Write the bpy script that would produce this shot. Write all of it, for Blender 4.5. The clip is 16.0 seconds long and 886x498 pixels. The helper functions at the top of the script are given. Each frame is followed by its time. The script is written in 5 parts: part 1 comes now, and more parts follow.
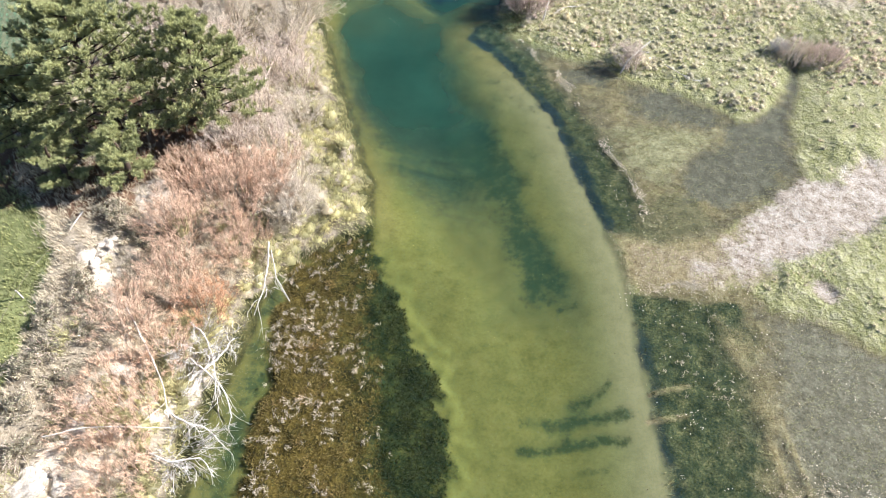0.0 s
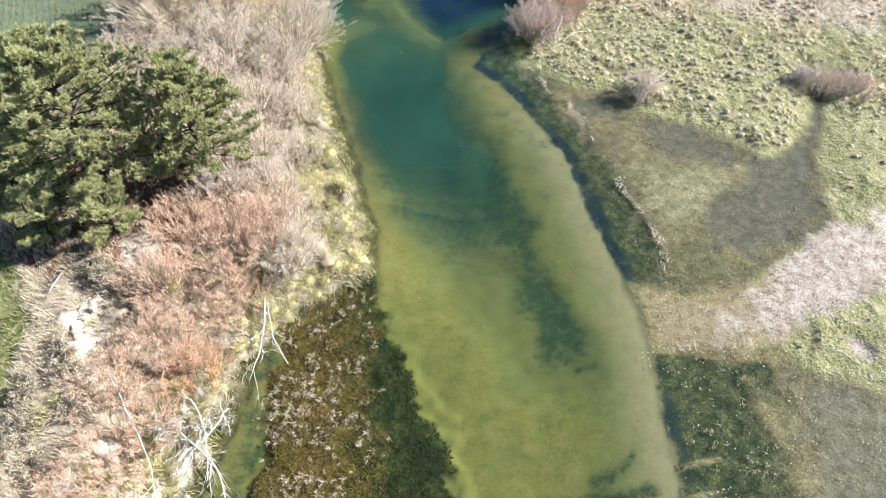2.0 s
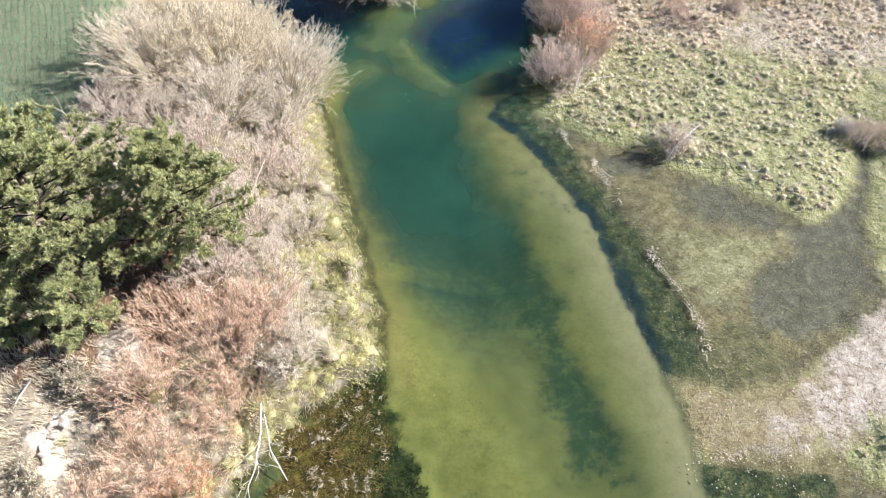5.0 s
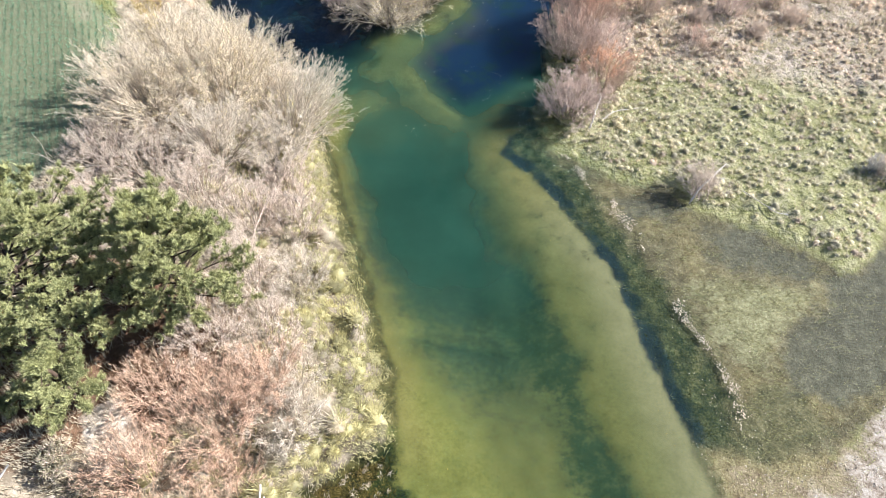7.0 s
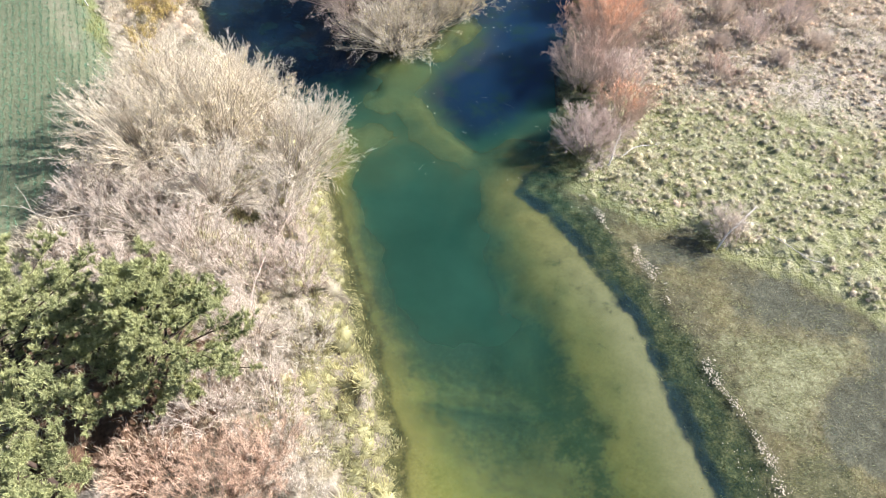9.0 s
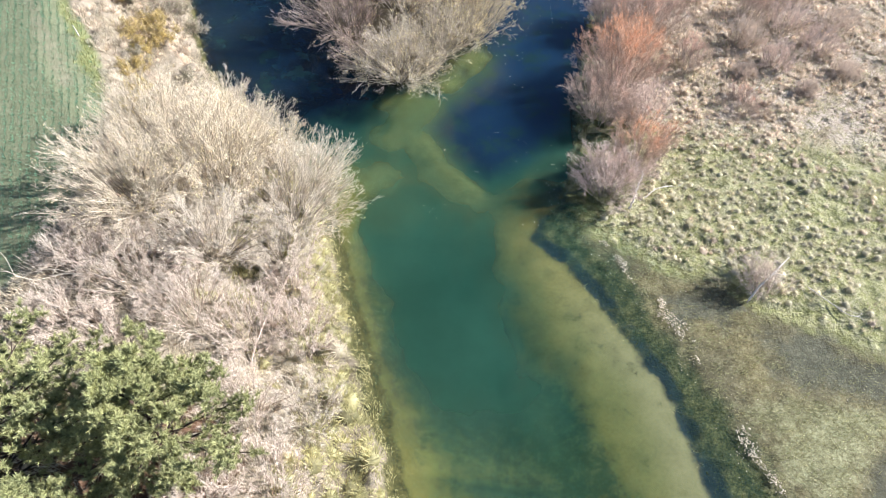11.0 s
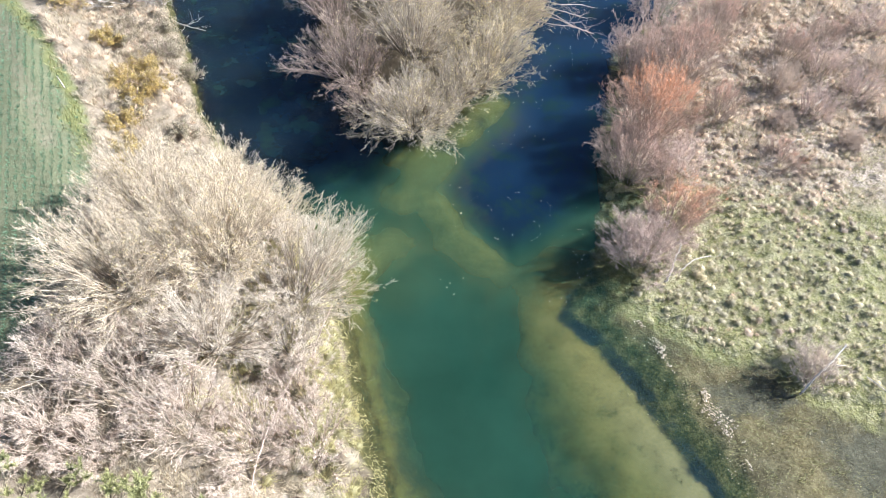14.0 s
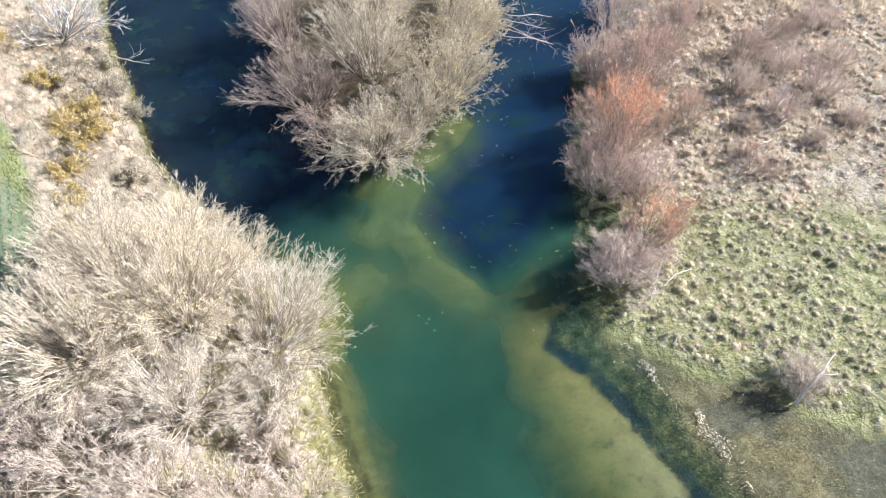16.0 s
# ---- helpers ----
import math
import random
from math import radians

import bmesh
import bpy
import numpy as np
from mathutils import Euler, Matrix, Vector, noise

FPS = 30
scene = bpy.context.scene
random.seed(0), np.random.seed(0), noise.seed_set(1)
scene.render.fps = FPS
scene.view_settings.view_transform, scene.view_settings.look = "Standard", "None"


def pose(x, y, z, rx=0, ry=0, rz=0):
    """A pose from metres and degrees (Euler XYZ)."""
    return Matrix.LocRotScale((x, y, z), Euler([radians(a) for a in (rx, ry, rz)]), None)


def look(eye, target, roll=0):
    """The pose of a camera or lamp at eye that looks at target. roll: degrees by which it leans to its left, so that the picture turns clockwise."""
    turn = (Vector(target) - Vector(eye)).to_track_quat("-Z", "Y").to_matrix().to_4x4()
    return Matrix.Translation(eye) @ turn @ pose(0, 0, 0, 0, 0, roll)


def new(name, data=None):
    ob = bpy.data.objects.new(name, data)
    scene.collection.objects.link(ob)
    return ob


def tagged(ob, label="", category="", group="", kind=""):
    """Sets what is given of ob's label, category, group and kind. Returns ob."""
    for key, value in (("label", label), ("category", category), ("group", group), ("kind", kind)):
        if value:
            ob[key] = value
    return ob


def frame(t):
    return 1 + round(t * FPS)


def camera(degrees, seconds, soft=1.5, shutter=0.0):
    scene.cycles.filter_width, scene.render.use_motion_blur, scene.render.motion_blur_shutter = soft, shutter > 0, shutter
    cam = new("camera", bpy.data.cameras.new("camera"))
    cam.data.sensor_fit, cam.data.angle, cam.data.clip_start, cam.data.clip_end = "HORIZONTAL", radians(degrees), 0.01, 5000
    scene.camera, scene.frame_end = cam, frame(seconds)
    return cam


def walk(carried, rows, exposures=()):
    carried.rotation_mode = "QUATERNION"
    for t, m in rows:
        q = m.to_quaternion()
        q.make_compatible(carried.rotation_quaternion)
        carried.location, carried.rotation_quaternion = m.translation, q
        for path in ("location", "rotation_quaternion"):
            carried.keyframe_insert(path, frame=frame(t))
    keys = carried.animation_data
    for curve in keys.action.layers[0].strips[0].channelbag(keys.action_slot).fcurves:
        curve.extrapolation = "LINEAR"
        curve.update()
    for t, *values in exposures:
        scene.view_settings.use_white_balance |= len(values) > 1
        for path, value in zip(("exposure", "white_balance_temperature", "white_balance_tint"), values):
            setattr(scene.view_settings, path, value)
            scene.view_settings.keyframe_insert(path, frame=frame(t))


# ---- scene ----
cam = camera(69.9, 16.0, soft=0.6)
METRES, EYE, TILT, LEAN, TURN = 21.5, 22.0, 1.4, 2.9, 0.0
ROWS = [
    (0.0, 0.0, 0.0, 0.0, 5.15, -54.39, -3.7),
    (0.5, -0.0079, 0.0317, -0.0019, 5.05, -54.4, -3.72),
    (1.0, -0.016, 0.0642, -0.0042, 4.97, -54.43, -3.74),
    (1.5, -0.0241, 0.0975, -0.0066, 4.89, -54.46, -3.75),
    (2.0, -0.0325, 0.1314, -0.0091, 4.82, -54.48, -3.75),
    (2.5, -0.0405, 0.1652, -0.0118, 4.78, -54.48, -3.76),
    (3.0, -0.0485, 0.1992, -0.0148, 4.74, -54.49, -3.76),
    (3.5, -0.0566, 0.233, -0.0177, 4.69, -54.47, -3.77),
    (4.0, -0.0648, 0.2664, -0.0206, 4.66, -54.45, -3.79),
    (6.5, -0.105, 0.4261, -0.0344, 4.62, -54.42, -3.8),
    (7.0, -0.113, 0.4573, -0.0368, 4.63, -54.41, -3.8),
    (7.5, -0.121, 0.4883, -0.0392, 4.63, -54.4, -3.8),
    (8.0, -0.1292, 0.5188, -0.0422, 4.61, -54.37, -3.81),
    (8.5, -0.1371, 0.5498, -0.0447, 4.62, -54.39, -3.8),
    (9.0, -0.1454, 0.5807, -0.0473, 4.62, -54.4, -3.8),
    (11.5, -0.1863, 0.7355, -0.0554, 4.52, -54.39, -3.7),
    (12.0, -0.1949, 0.7661, -0.0566, 4.48, -54.37, -3.69),
    (12.5, -0.2028, 0.7963, -0.058, 4.46, -54.36, -3.67),
    (13.0, -0.2108, 0.8271, -0.0589, 4.44, -54.4, -3.66),
    (13.5, -0.219, 0.8575, -0.0605, 4.42, -54.41, -3.64),
    (14.0, -0.227, 0.888, -0.0621, 4.4, -54.41, -3.63),
    (14.5, -0.2349, 0.9181, -0.0636, 4.37, -54.41, -3.61),
    (15.0, -0.2432, 0.9468, -0.0648, 4.33, -54.37, -3.61),
    (15.5, -0.2474, 0.9624, -0.0655, 3.9, -54.33, -3.56),
    (16.0, -0.2499, 0.9654, -0.066, -0.96, -54.06, -3.74),
]
walk(cam, [(t, pose(0, 0, EYE, TILT, LEAN, TURN) @ pose(METRES * x, METRES * y, METRES * z, 90 + pitch, roll, yaw)) for t, x, y, z, yaw, pitch, roll in ROWS],
     [(0.0, 1.45, 6000, 13), (8.0, 1.43, 6010, 13), (16.0, 1.45, 5790, 13)])

# ---- world, sun and sky ----
SUN = Vector((0.94 * math.cos(radians(31)), 0.33 * math.cos(radians(31)), math.sin(radians(31)))).normalized()
world = bpy.data.worlds.new("sky")
scene.world = world
world.use_nodes = True
wn = world.node_tree
sky = wn.nodes.new("ShaderNodeTexSky")
sky.sky_type = "NISHITA"
sky.sun_disc = False
sky.sun_elevation = math.asin(SUN.z)
sky.sun_rotation = math.atan2(SUN.x, SUN.y)
sky.air_density = 1.0
sky.dust_density = 0.3
sky.ozone_density = 2.5
wn.links.new(sky.outputs[0], wn.nodes["Background"].inputs[0])
wn.nodes["Background"].inputs[1].default_value = 0.052
sun_data = bpy.data.lights.new("sun", "SUN")
sun_data.energy, sun_data.angle, sun_data.color = 5.0, radians(0.53), (1.0, 0.95, 0.88)
sun = new("sun", sun_data)
sun.matrix_world = look(SUN * 80, (0, 0, 0))

# ---- small tools ----
rng = np.random.default_rng(7)


def lattice(ix, iy, seed):
    h = (ix * 374761393 + iy * 668265263 + seed * 974711) & 0x7FFFFFFF
    h = ((h ^ (h >> 13)) * 1274126177) & 0x7FFFFFFF
    return ((h ^ (h >> 16)) & 0xFFFF) / 65535.0


def value_noise(x, y, scale, seed=0):
    """Smooth noise from 0 to 1 with features of about `scale` metres."""
    x, y = np.asarray(x, float) / scale, np.asarray(y, float) / scale
    ix, iy = np.floor(x).astype(np.int64), np.floor(y).astype(np.int64)
    fx, fy = x - ix, y - iy
    fx, fy = fx * fx * (3 - 2 * fx), fy * fy * (3 - 2 * fy)
    a, b = lattice(ix, iy, seed), lattice(ix + 1, iy, seed)
    c, d = lattice(ix, iy + 1, seed), lattice(ix + 1, iy + 1, seed)
    return (a * (1 - fx) + b * fx) * (1 - fy) + (c * (1 - fx) + d * fx) * fy


def fbm(x, y, scale, seed=0, octaves=3):
    total, amp, norm = 0, 1.0, 0
    for k in range(octaves):
        total = total + amp * value_noise(x, y, scale / 2**k, seed + 17 * k)
        norm += amp
        amp *= 0.5
    return total / norm


def step(a, b, v):
    u = np.clip((v - a) / (b - a), 0, 1)
    return u * u * (3 - 2 * u)


def inside(x, y, poly):
    """Signed distance to a polygon in metres, positive inside."""
    x, y = np.asarray(x, float), np.asarray(y, float)
    best, odd = np.full(x.shape, 1e9), np.zeros(x.shape, bool)
    for (ax, ay), (bx, by) in zip(poly, poly[1:] + poly[:1]):
        dx, dy = bx - ax, by - ay
        u = np.clip(((x - ax) * dx + (y - ay) * dy) / (dx * dx + dy * dy + 1e-12), 0, 1)
        best = np.minimum(best, np.hypot(x - ax - u * dx, y - ay - u * dy))
        if dy:
            odd ^= ((ay > y) != (by > y)) & (x < ax + (y - ay) * dx / dy)
    return np.where(odd, best, -best)


def along(x, y, line):
    """Distance to an open line."""
    x, y = np.asarray(x, float), np.asarray(y, float)
    best = np.full(x.shape, 1e9)
    for (ax, ay), (bx, by) in zip(line, line[1:]):
        dx, dy = bx - ax, by - ay
        u = np.clip(((x - ax) * dx + (y - ay) * dy) / (dx * dx + dy * dy + 1e-12), 0, 1)
        best = np.minimum(best, np.hypot(x - ax - u * dx, y - ay - u * dy))
    return best


def mesh_from(name, verts, faces, attrs=None, smooth=True):
    """A mesh from arrays: verts n x 3, faces an m x 3 or m x 4 array (or a list of such)."""
    me = bpy.data.meshes.new(name)
    groups = faces if isinstance(faces, list) else [faces]
    loops = np.concatenate([f.ravel() for f in groups]).astype(np.int32)
    sizes = np.concatenate([np.full(len(f), f.shape[1]) for f in groups])
    me.vertices.add(len(verts))
    me.vertices.foreach_set("co", np.ascontiguousarray(verts, np.float32).ravel())
    me.loops.add(len(loops))
    me.loops.foreach_set("vertex_index", loops)
    me.polygons.add(len(sizes))
    me.polygons.foreach_set("loop_start", np.r_[0, np.cumsum(sizes)[:-1]].astype(np.int32))
    me.polygons.foreach_set("use_smooth", np.full(len(sizes), smooth))
    for key, values in (attrs or {}).items():
        at = me.attributes.new(key, "FLOAT", "POINT")
        at.data.foreach_set("value", np.ascontiguousarray(values, np.float32).ravel())
    me.update(calc_edges=True)
    return me


def thing(name, label, category, place=(0, 0, 0), group="", kind=""):
    ob = new(name)
    ob.location = place
    ob.empty_display_size = 0.2
    return tagged(ob, label, category, group, kind)


def part(name, mesh, material, parent, label=""):
    ob = new(name, mesh)
    if not mesh.materials:
        mesh.materials.append(material)
    ob.parent = parent
    return tagged(ob, label)


def whole(name, mesh, material, label, category="", kind="", group="", place=(0, 0, 0)):
    ob = new(name, mesh)
    if not mesh.materials:
        mesh.materials.append(material)
    ob.location = place
    return tagged(ob, label, category, group, kind)


# ---- plan of the banks ----
LEFT_LAND = [(-9.6, -300), (-9.6, -3), (-9.0, 5.4), (-9.2, 7.2), (-8.9, 9.1), (-8.7, 11.8), (-8.6, 13.2), (-7.8, 14.8), (-6.6, 15.8),
             (-5.4, 16.8), (-4.6, 17.9), (-4.9, 20.3), (-5.8, 22.6), (-6.5, 24.5), (-7.8, 27.4), (-8.9, 30.4), (-10.4, 33.6), (-12.4, 36.8),
             (-14.6, 39.2), (-16.7, 40.8), (-18.2, 42.6), (-20.0, 46.3), (-22.2, 50.6), (-23.8, 54), (-25, 60), (-30, 400), (-900, 400), (-900, -300)]
RIGHT_LAND = [(7.6, -300), (7.6, -3), (7.5, 7.0), (7.4, 9.4), (7.1, 11.8), (6.9, 14.1), (6.5, 17.2), (6.1, 18.5), (5.6, 20.2), (4.7, 23.2),
              (3.8, 26), (2.2, 28.4), (0.5, 31), (-0.9, 32.4), (-0.6, 33.4), (0.3, 34.4), (0.5, 36.6), (0.9, 39.1), (1.1, 42), (1.8, 47),
              (2.4, 50.3), (4.8, 53.1), (6.4, 56.8), (9, 64), (30, 400), (900, 400), (900, -300)]
ISLAND = [(-8.3, 42.3), (-11.2, 44.8), (-13.8, 48.6), (-15.4, 53), (-17, 62), (-18, 90), (0, 90), (-1.5, 60), (-0.6, 53), (-2.8, 50.5), (-4.4, 46.0), (-6.3, 43.0)]
REEDS = [(-7.8, 14.9), (-7.6, 12.6), (-7.3, 9.2), (-7.4, 6.5), (-7.5, -4), (-0.6, -4), (0.1, 6.3), (0.3, 8.3), (-0.5, 10.4), (-1.8, 12.7), (-3.3, 15.3), (-4.4, 17.8), (-6.0, 16.6)]
FLOOD = [(6.2, 18.0), (5.6, 19.6), (4.6, 23.4), (3.4, 26.6), (1.8, 29.6), (0.9, 32.6), (2.4, 32.3), (4.2, 31.0), (6.5, 30.8), (8.1, 29.4), (10.0, 28.6), (12.6, 27.4), (13.4, 26.4), (15.2, 27.5),
         (16.5, 29.3), (17.1, 32.2), (18.0, 33.6), (18.5, 33.0), (17.5, 30.0), (16.2, 27.0), (15.7, 22.7), (13.1, 20.4), (11.0, 18.5), (8.6, 17.4)]
PUDDLES = [[(9.9, 22.4), (11.4, 24.0), (13.0, 26.0), (15.2, 27.4), (16.6, 29.2), (17.2, 32.2), (18.0, 33.4), (18.3, 32.8), (17.3, 30.0), (15.9, 26.6), (15.3, 23.6), (13.2, 21.0), (11.6, 20.3), (10.2, 21.0)],
           [(7.8, 28.2), (9.4, 28.7), (10.8, 28.1), (12.5, 27.1), (11.6, 26.0), (10.0, 26.3), (8.4, 26.6)], [(4.3, 29.9), (6.0, 30.2), (7.6, 29.6), (6.6, 28.6), (5.0, 28.7)]]
WET_TURF = [(6.4, 24.4), (8.6, 25.4), (10.1, 25.5), (12.4, 25.8), (12.0, 24.6), (10.2, 23.1), (8.9, 21.5), (7.9, 21.6), (7.0, 22.6)]
OLIVE_WEED = [(7.5, 19.5), (9.0, 20.9), (10.6, 20.9), (11.0, 19.6), (9.5, 18.2), (7.6, 17.9)]
FLOOD_LOW = [(6.6, 15.2), (8.0, 15.4), (11.6, 16.0), (12.6, 14.9), (15.4, 13.7), (21, 12.6), (24, 2), (22, -6), (6.6, -6)]
GRAVEL = [(9.6, 16.8), (11.0, 18.2), (13.0, 19.9), (20.5, 25.0), (34, 33), (34, 26), (18.8, 20.2), (16.4, 19.2), (12.9, 16.6), (10.6, 16.0)]
SPIT = [(6.2, 15.2), (8.0, 15.9), (10.5, 16.0), (12.8, 16.6), (13.0, 19.6), (11.0, 18.4), (8.4, 17.7), (6.0, 18.2)]
CROP = [(-15.0, -60), (-15.2, 9.7), (-15.9, 13.1), (-17.2, 15.0), (-20.4, 18), (-21.0, 23.0), (-19.8, 27.0), (-19.4, 31.2), (-20.0, 35.3), (-21.6, 38.6), (-23.5, 41.7), (-27.7, 46.5), (-34, 53), (-120, 140), (-300, 140), (-300, -60)]
DEEP = [(2.6, 14.5), (0.8, 17.5), (-1.0, 20.0), (-2.6, 22.0), (-4.2, 26.0), (-5.8, 30.0), (-7.0, 33.0)]
POOL_MAIN = [(-8.0, 31.8), (-6.4, 26.4), (-4.2, 21.6), (-2.4, 19.6), (0.2, 19.4), (0.6, 21.6), (-1.0, 25.4), (-2.4, 27.8), (-4.0, 31.0), (-6.0, 33.4)]
# Deep east pool; its dark colour also stands in for the russet willows' shade.
SHADED_POOL_EAST = [(-5.9, 38.9), (-4.6, 37.0), (-3.0, 35.7), (-1.8, 36.4), (-0.4, 38.2), (0.8, 39.5), (1.6, 44.0), (2.2, 49.5), (0.4, 51.5), (-1.2, 49.5), (-2.6, 45.5), (-4.4, 41.6)]
SHOALS = [(-6.9, 40.3, 1.5), (-5.2, 42.2, 0.9), (-3.7, 44.6, 0.8), (-5.9, 37.2, 1.5), (-3.8, 34.7, 1.1), (-7.6, 38.2, 1.4), (-5.0, 35.8, 1.2), (-8.0, 35.6, 0.8)]
BARE_STRIP = [(-34.0, 53.0), (-29.3, 46.2), (-26.9, 43.0), (-24.7, 40.2), (-22.9, 37.7)]
DRIFT_BARS = [[(7.5, 15.4), (8.6, 15.7), (10.2, 15.8)]]
WEED_RUN = [(-0.6, 25.0), (0.4, 23.2), (1.6, 21.2), (2.3, 18.7), (3.0, 16.7), (3.7, 15.5)]
WEED_BARS = [[(2.5, 9.2), (3.7, 9.4)], [(4.1, 9.4), (6.2, 9.9)], [(2.5, 8.2), (4.6, 8.6), (6.1, 8.9)], [(4.4, 10.2), (4.9, 10.35)], [(5.3, 10.6), (5.7, 10.95)], [(4.4, 7.6), (5.4, 7.75)], [(4.0, 14.4), (4.6, 14.6)]]
TRACKS = [[(11.9, 10.2), (12.0, 9.2), (12.4, 7.2)], [(11.3, 9.4), (11.4, 8.4), (11.6, 7.0)], [(7.2, 10.7), (8.7, 11.2)], [(7.0, 9.6), (8.5, 10.0)]]
BARE_SAND = [(-13.6, 12.3, 0.8), (-14.3, 13.6, 0.6), (-12.9, 16.4, 0.7), (-11.2, 8.2, 1.0), (-12.4, 6.6, 0.9), (-12.7, 5.2, 1.0), (-11.4, 6.0, 0.6), (-10.0, 9.4, 0.8), (-11.8, 9.2, 0.7)]


def masks(x, y):
    """Height and ground cover at points of the plan."""
    m = {}
    wob = (fbm(x, y, 2.4, 3) - 0.5) * 1.1 + (fbm(x, y, 0.7, 5, 2) - 0.5) * 0.5
    dl, dr, di = inside(x, y, LEFT_LAND) + (0.6 + 0.9 * step(12.5, 14.5, y) * step(20, 18, y)) * wob, inside(x, y, RIGHT_LAND) + 0.22 * wob, inside(x, y, ISLAND) + wob
    flood = np.maximum(inside(x, y, FLOOD), inside(x, y, FLOOD_LOW)) + 0.9 * wob
    m["flood"] = step(-0.7, 0.6, flood) * step(0.1, 0.6, dr)
    basin = step(-2.2, 0.7, flood)
    m["silt"] = step(10.2, 14.5, x + 2.0 * wob) * step(-0.3, 0.8, inside(x, y, FLOOD_LOW) + wob)
    m["gravel"] = step(-0.9, 0.9, inside(x, y, GRAVEL) + 2.0 * wob)
    m["gravel"] = np.maximum(m["gravel"], np.maximum(step(0.5, -0.2, np.hypot(x - 15.0, y - 15.9) - 0.35 + 0.8 * wob), step(0.4, -0.2, np.hypot(x - 13.9, y - 14.9) - 0.2 + 0.8 * wob)))
    m["reed"] = step(-0.4, 0.7, inside(x, y, REEDS) + 0.5 * wob + 0.8 * (fbm(x, y, 0.5, 207, 2) - 0.5))
    m["sunk"] = step(-5.0, -2.0, x + (y - 8) * 0.28)
    m["crop"] = step(-0.3, 0.3, inside(x, y, CROP) + 0.4 * wob)
    drift = 1.3 * (fbm(x, y, 3.0, 13) - 0.5) + 0.9 * (fbm(x, y, 1.1, 19) - 0.5)
    main = step(-2.2, 1.5, inside(x, y, POOL_MAIN) + drift) * (0.22 + 0.78 * step(18.5, 27.0, y + 0.5 * drift)) + 0.25 * step(3.2, 0.5, along(x, y, DEEP) + drift) * (y < 22)
    m["shoal"] = np.maximum.reduce([step(1.7, -1.1, np.hypot(x - a, y - c) - q + 3.0 * (fbm(x, y, 1.3, 211) - 0.5)) for a, c, q in SHOALS])
    # East pool mask: depth and painted willow shade together.
    m["pool"] = step(-1.0, 1.0, inside(x, y, SHADED_POOL_EAST) + 0.6 * drift)
    m["deep"] = np.clip(np.maximum.reduce([main, 0.7 * step(35.5, 39.0, y + drift) * (1 - m["shoal"]), m["pool"]]), 0, 1)
    tear = 0.9 * wob + 1.1 * (fbm(x, y, 0.9, 231, 4) - 0.5)
    m["puddle"] = np.maximum.reduce([step(-0.9, 0.8, inside(x, y, q) + 1.2 * tear) for q in PUDDLES])
    m["wetturf"] = step(-1.4, 1.2, inside(x, y, WET_TURF) + 1.8 * tear) * (1 - m["puddle"]) * 0.85
    m["olive"] = step(-0.8, 0.6, inside(x, y, OLIVE_WEED) + tear)
    bars = np.minimum.reduce([along(x, y, b) for b in WEED_BARS])
    mottle = fbm(x, y, 0.9, 11, 4) - 0.5
    run = 1.05 - along(x, y, WEED_RUN) / 1.5 + 1.1 * mottle
    m["weed"] = np.clip(np.maximum(0.9 * run, 0.85 * (0.95 - bars / 0.42) + 1.5 * mottle), 0, 0.72)
    # Shelf weed; its far end also darkens the ground for the willow's shadow.
    edge = step(-0.2, 0.2, dr) * step(2.9, 0.6, dr - 0.3 * step(22, 18, y) + 0.8 * wob + 1.2 * (fbm(x, y, 0.6, 233, 4) - 0.5)) * step(17.0, 19.5, y) * (1 - step(33.5, 36, y))
    edge = np.maximum(edge, step(-0.2, 0.3, dr) * step(5.9, 2.0, dr - 0.6 * step(12, 15, y) + 1.8 * tear) * (1 - step(14.9, 15.4, y + 0.4 * wob)))
    m["margin"] = edge
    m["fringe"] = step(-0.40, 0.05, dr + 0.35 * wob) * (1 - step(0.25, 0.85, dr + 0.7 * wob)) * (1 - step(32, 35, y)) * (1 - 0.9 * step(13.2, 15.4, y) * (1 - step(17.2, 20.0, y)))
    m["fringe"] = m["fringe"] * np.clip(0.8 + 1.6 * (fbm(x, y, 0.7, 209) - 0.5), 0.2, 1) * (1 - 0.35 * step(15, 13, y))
    tracks = np.minimum.reduce([along(x, y, q) for q in TRACKS])
    m["ledge"] = step(3.2, 0.5, -dr) * (dr < 0.3) * step(33, 26, y)
    m["spit"] = step(-0.6, 0.8, inside(x, y, SPIT) + 0.4 + 1.0 * wob) * step(-0.6, 1.0, dr)
    m["spit"] = np.maximum(m["spit"], np.maximum(step(0.24, 0.02, tracks) * (0.45 + 0.5 * fbm(x, y, 0.8, 181)), 0.9 * step(0.8, 0.0, along(x, y, [(10.4, 14.2), (11.2, 11.6), (11.5, 9.8)])) * fbm(x, y, 0.7, 183)))
    m["sand"] = np.maximum.reduce([step(-0.3, 0.3, r - np.hypot(x - cx, (y - cy) * 0.8) + 1.3 * wob) for cx, cy, r in BARE_SAND])
    # river bed
    z = -0.34 - 0.08 * fbm(x, y, 1.8, 23) - 0.8 * m["deep"]
    shore = np.maximum.reduce([dl, dr, di])
    z = z * step(0.0, 4.0, -shore) - 0.12
    # left bank: a grassy toe, a sandy scarp and the field above
    rise = np.interp(dl, [0, 0.4, 1.2, 2.6, 5.4, 7.4, 9.0, 400], [-0.06, 0.16, 0.34, 0.62, 1.95, 2.45, 2.5, 2.9])
    rise += (fbm(x, y, 2.2, 31) - 0.5) * 0.5 * step(0.3, 3, dl) * (1 - 0.85 * m["crop"]) + 0.30 * (fbm(x, y, 0.8, 37, 2) - 0.45) * step(0.2, 1, dl) * (1 - m["crop"])
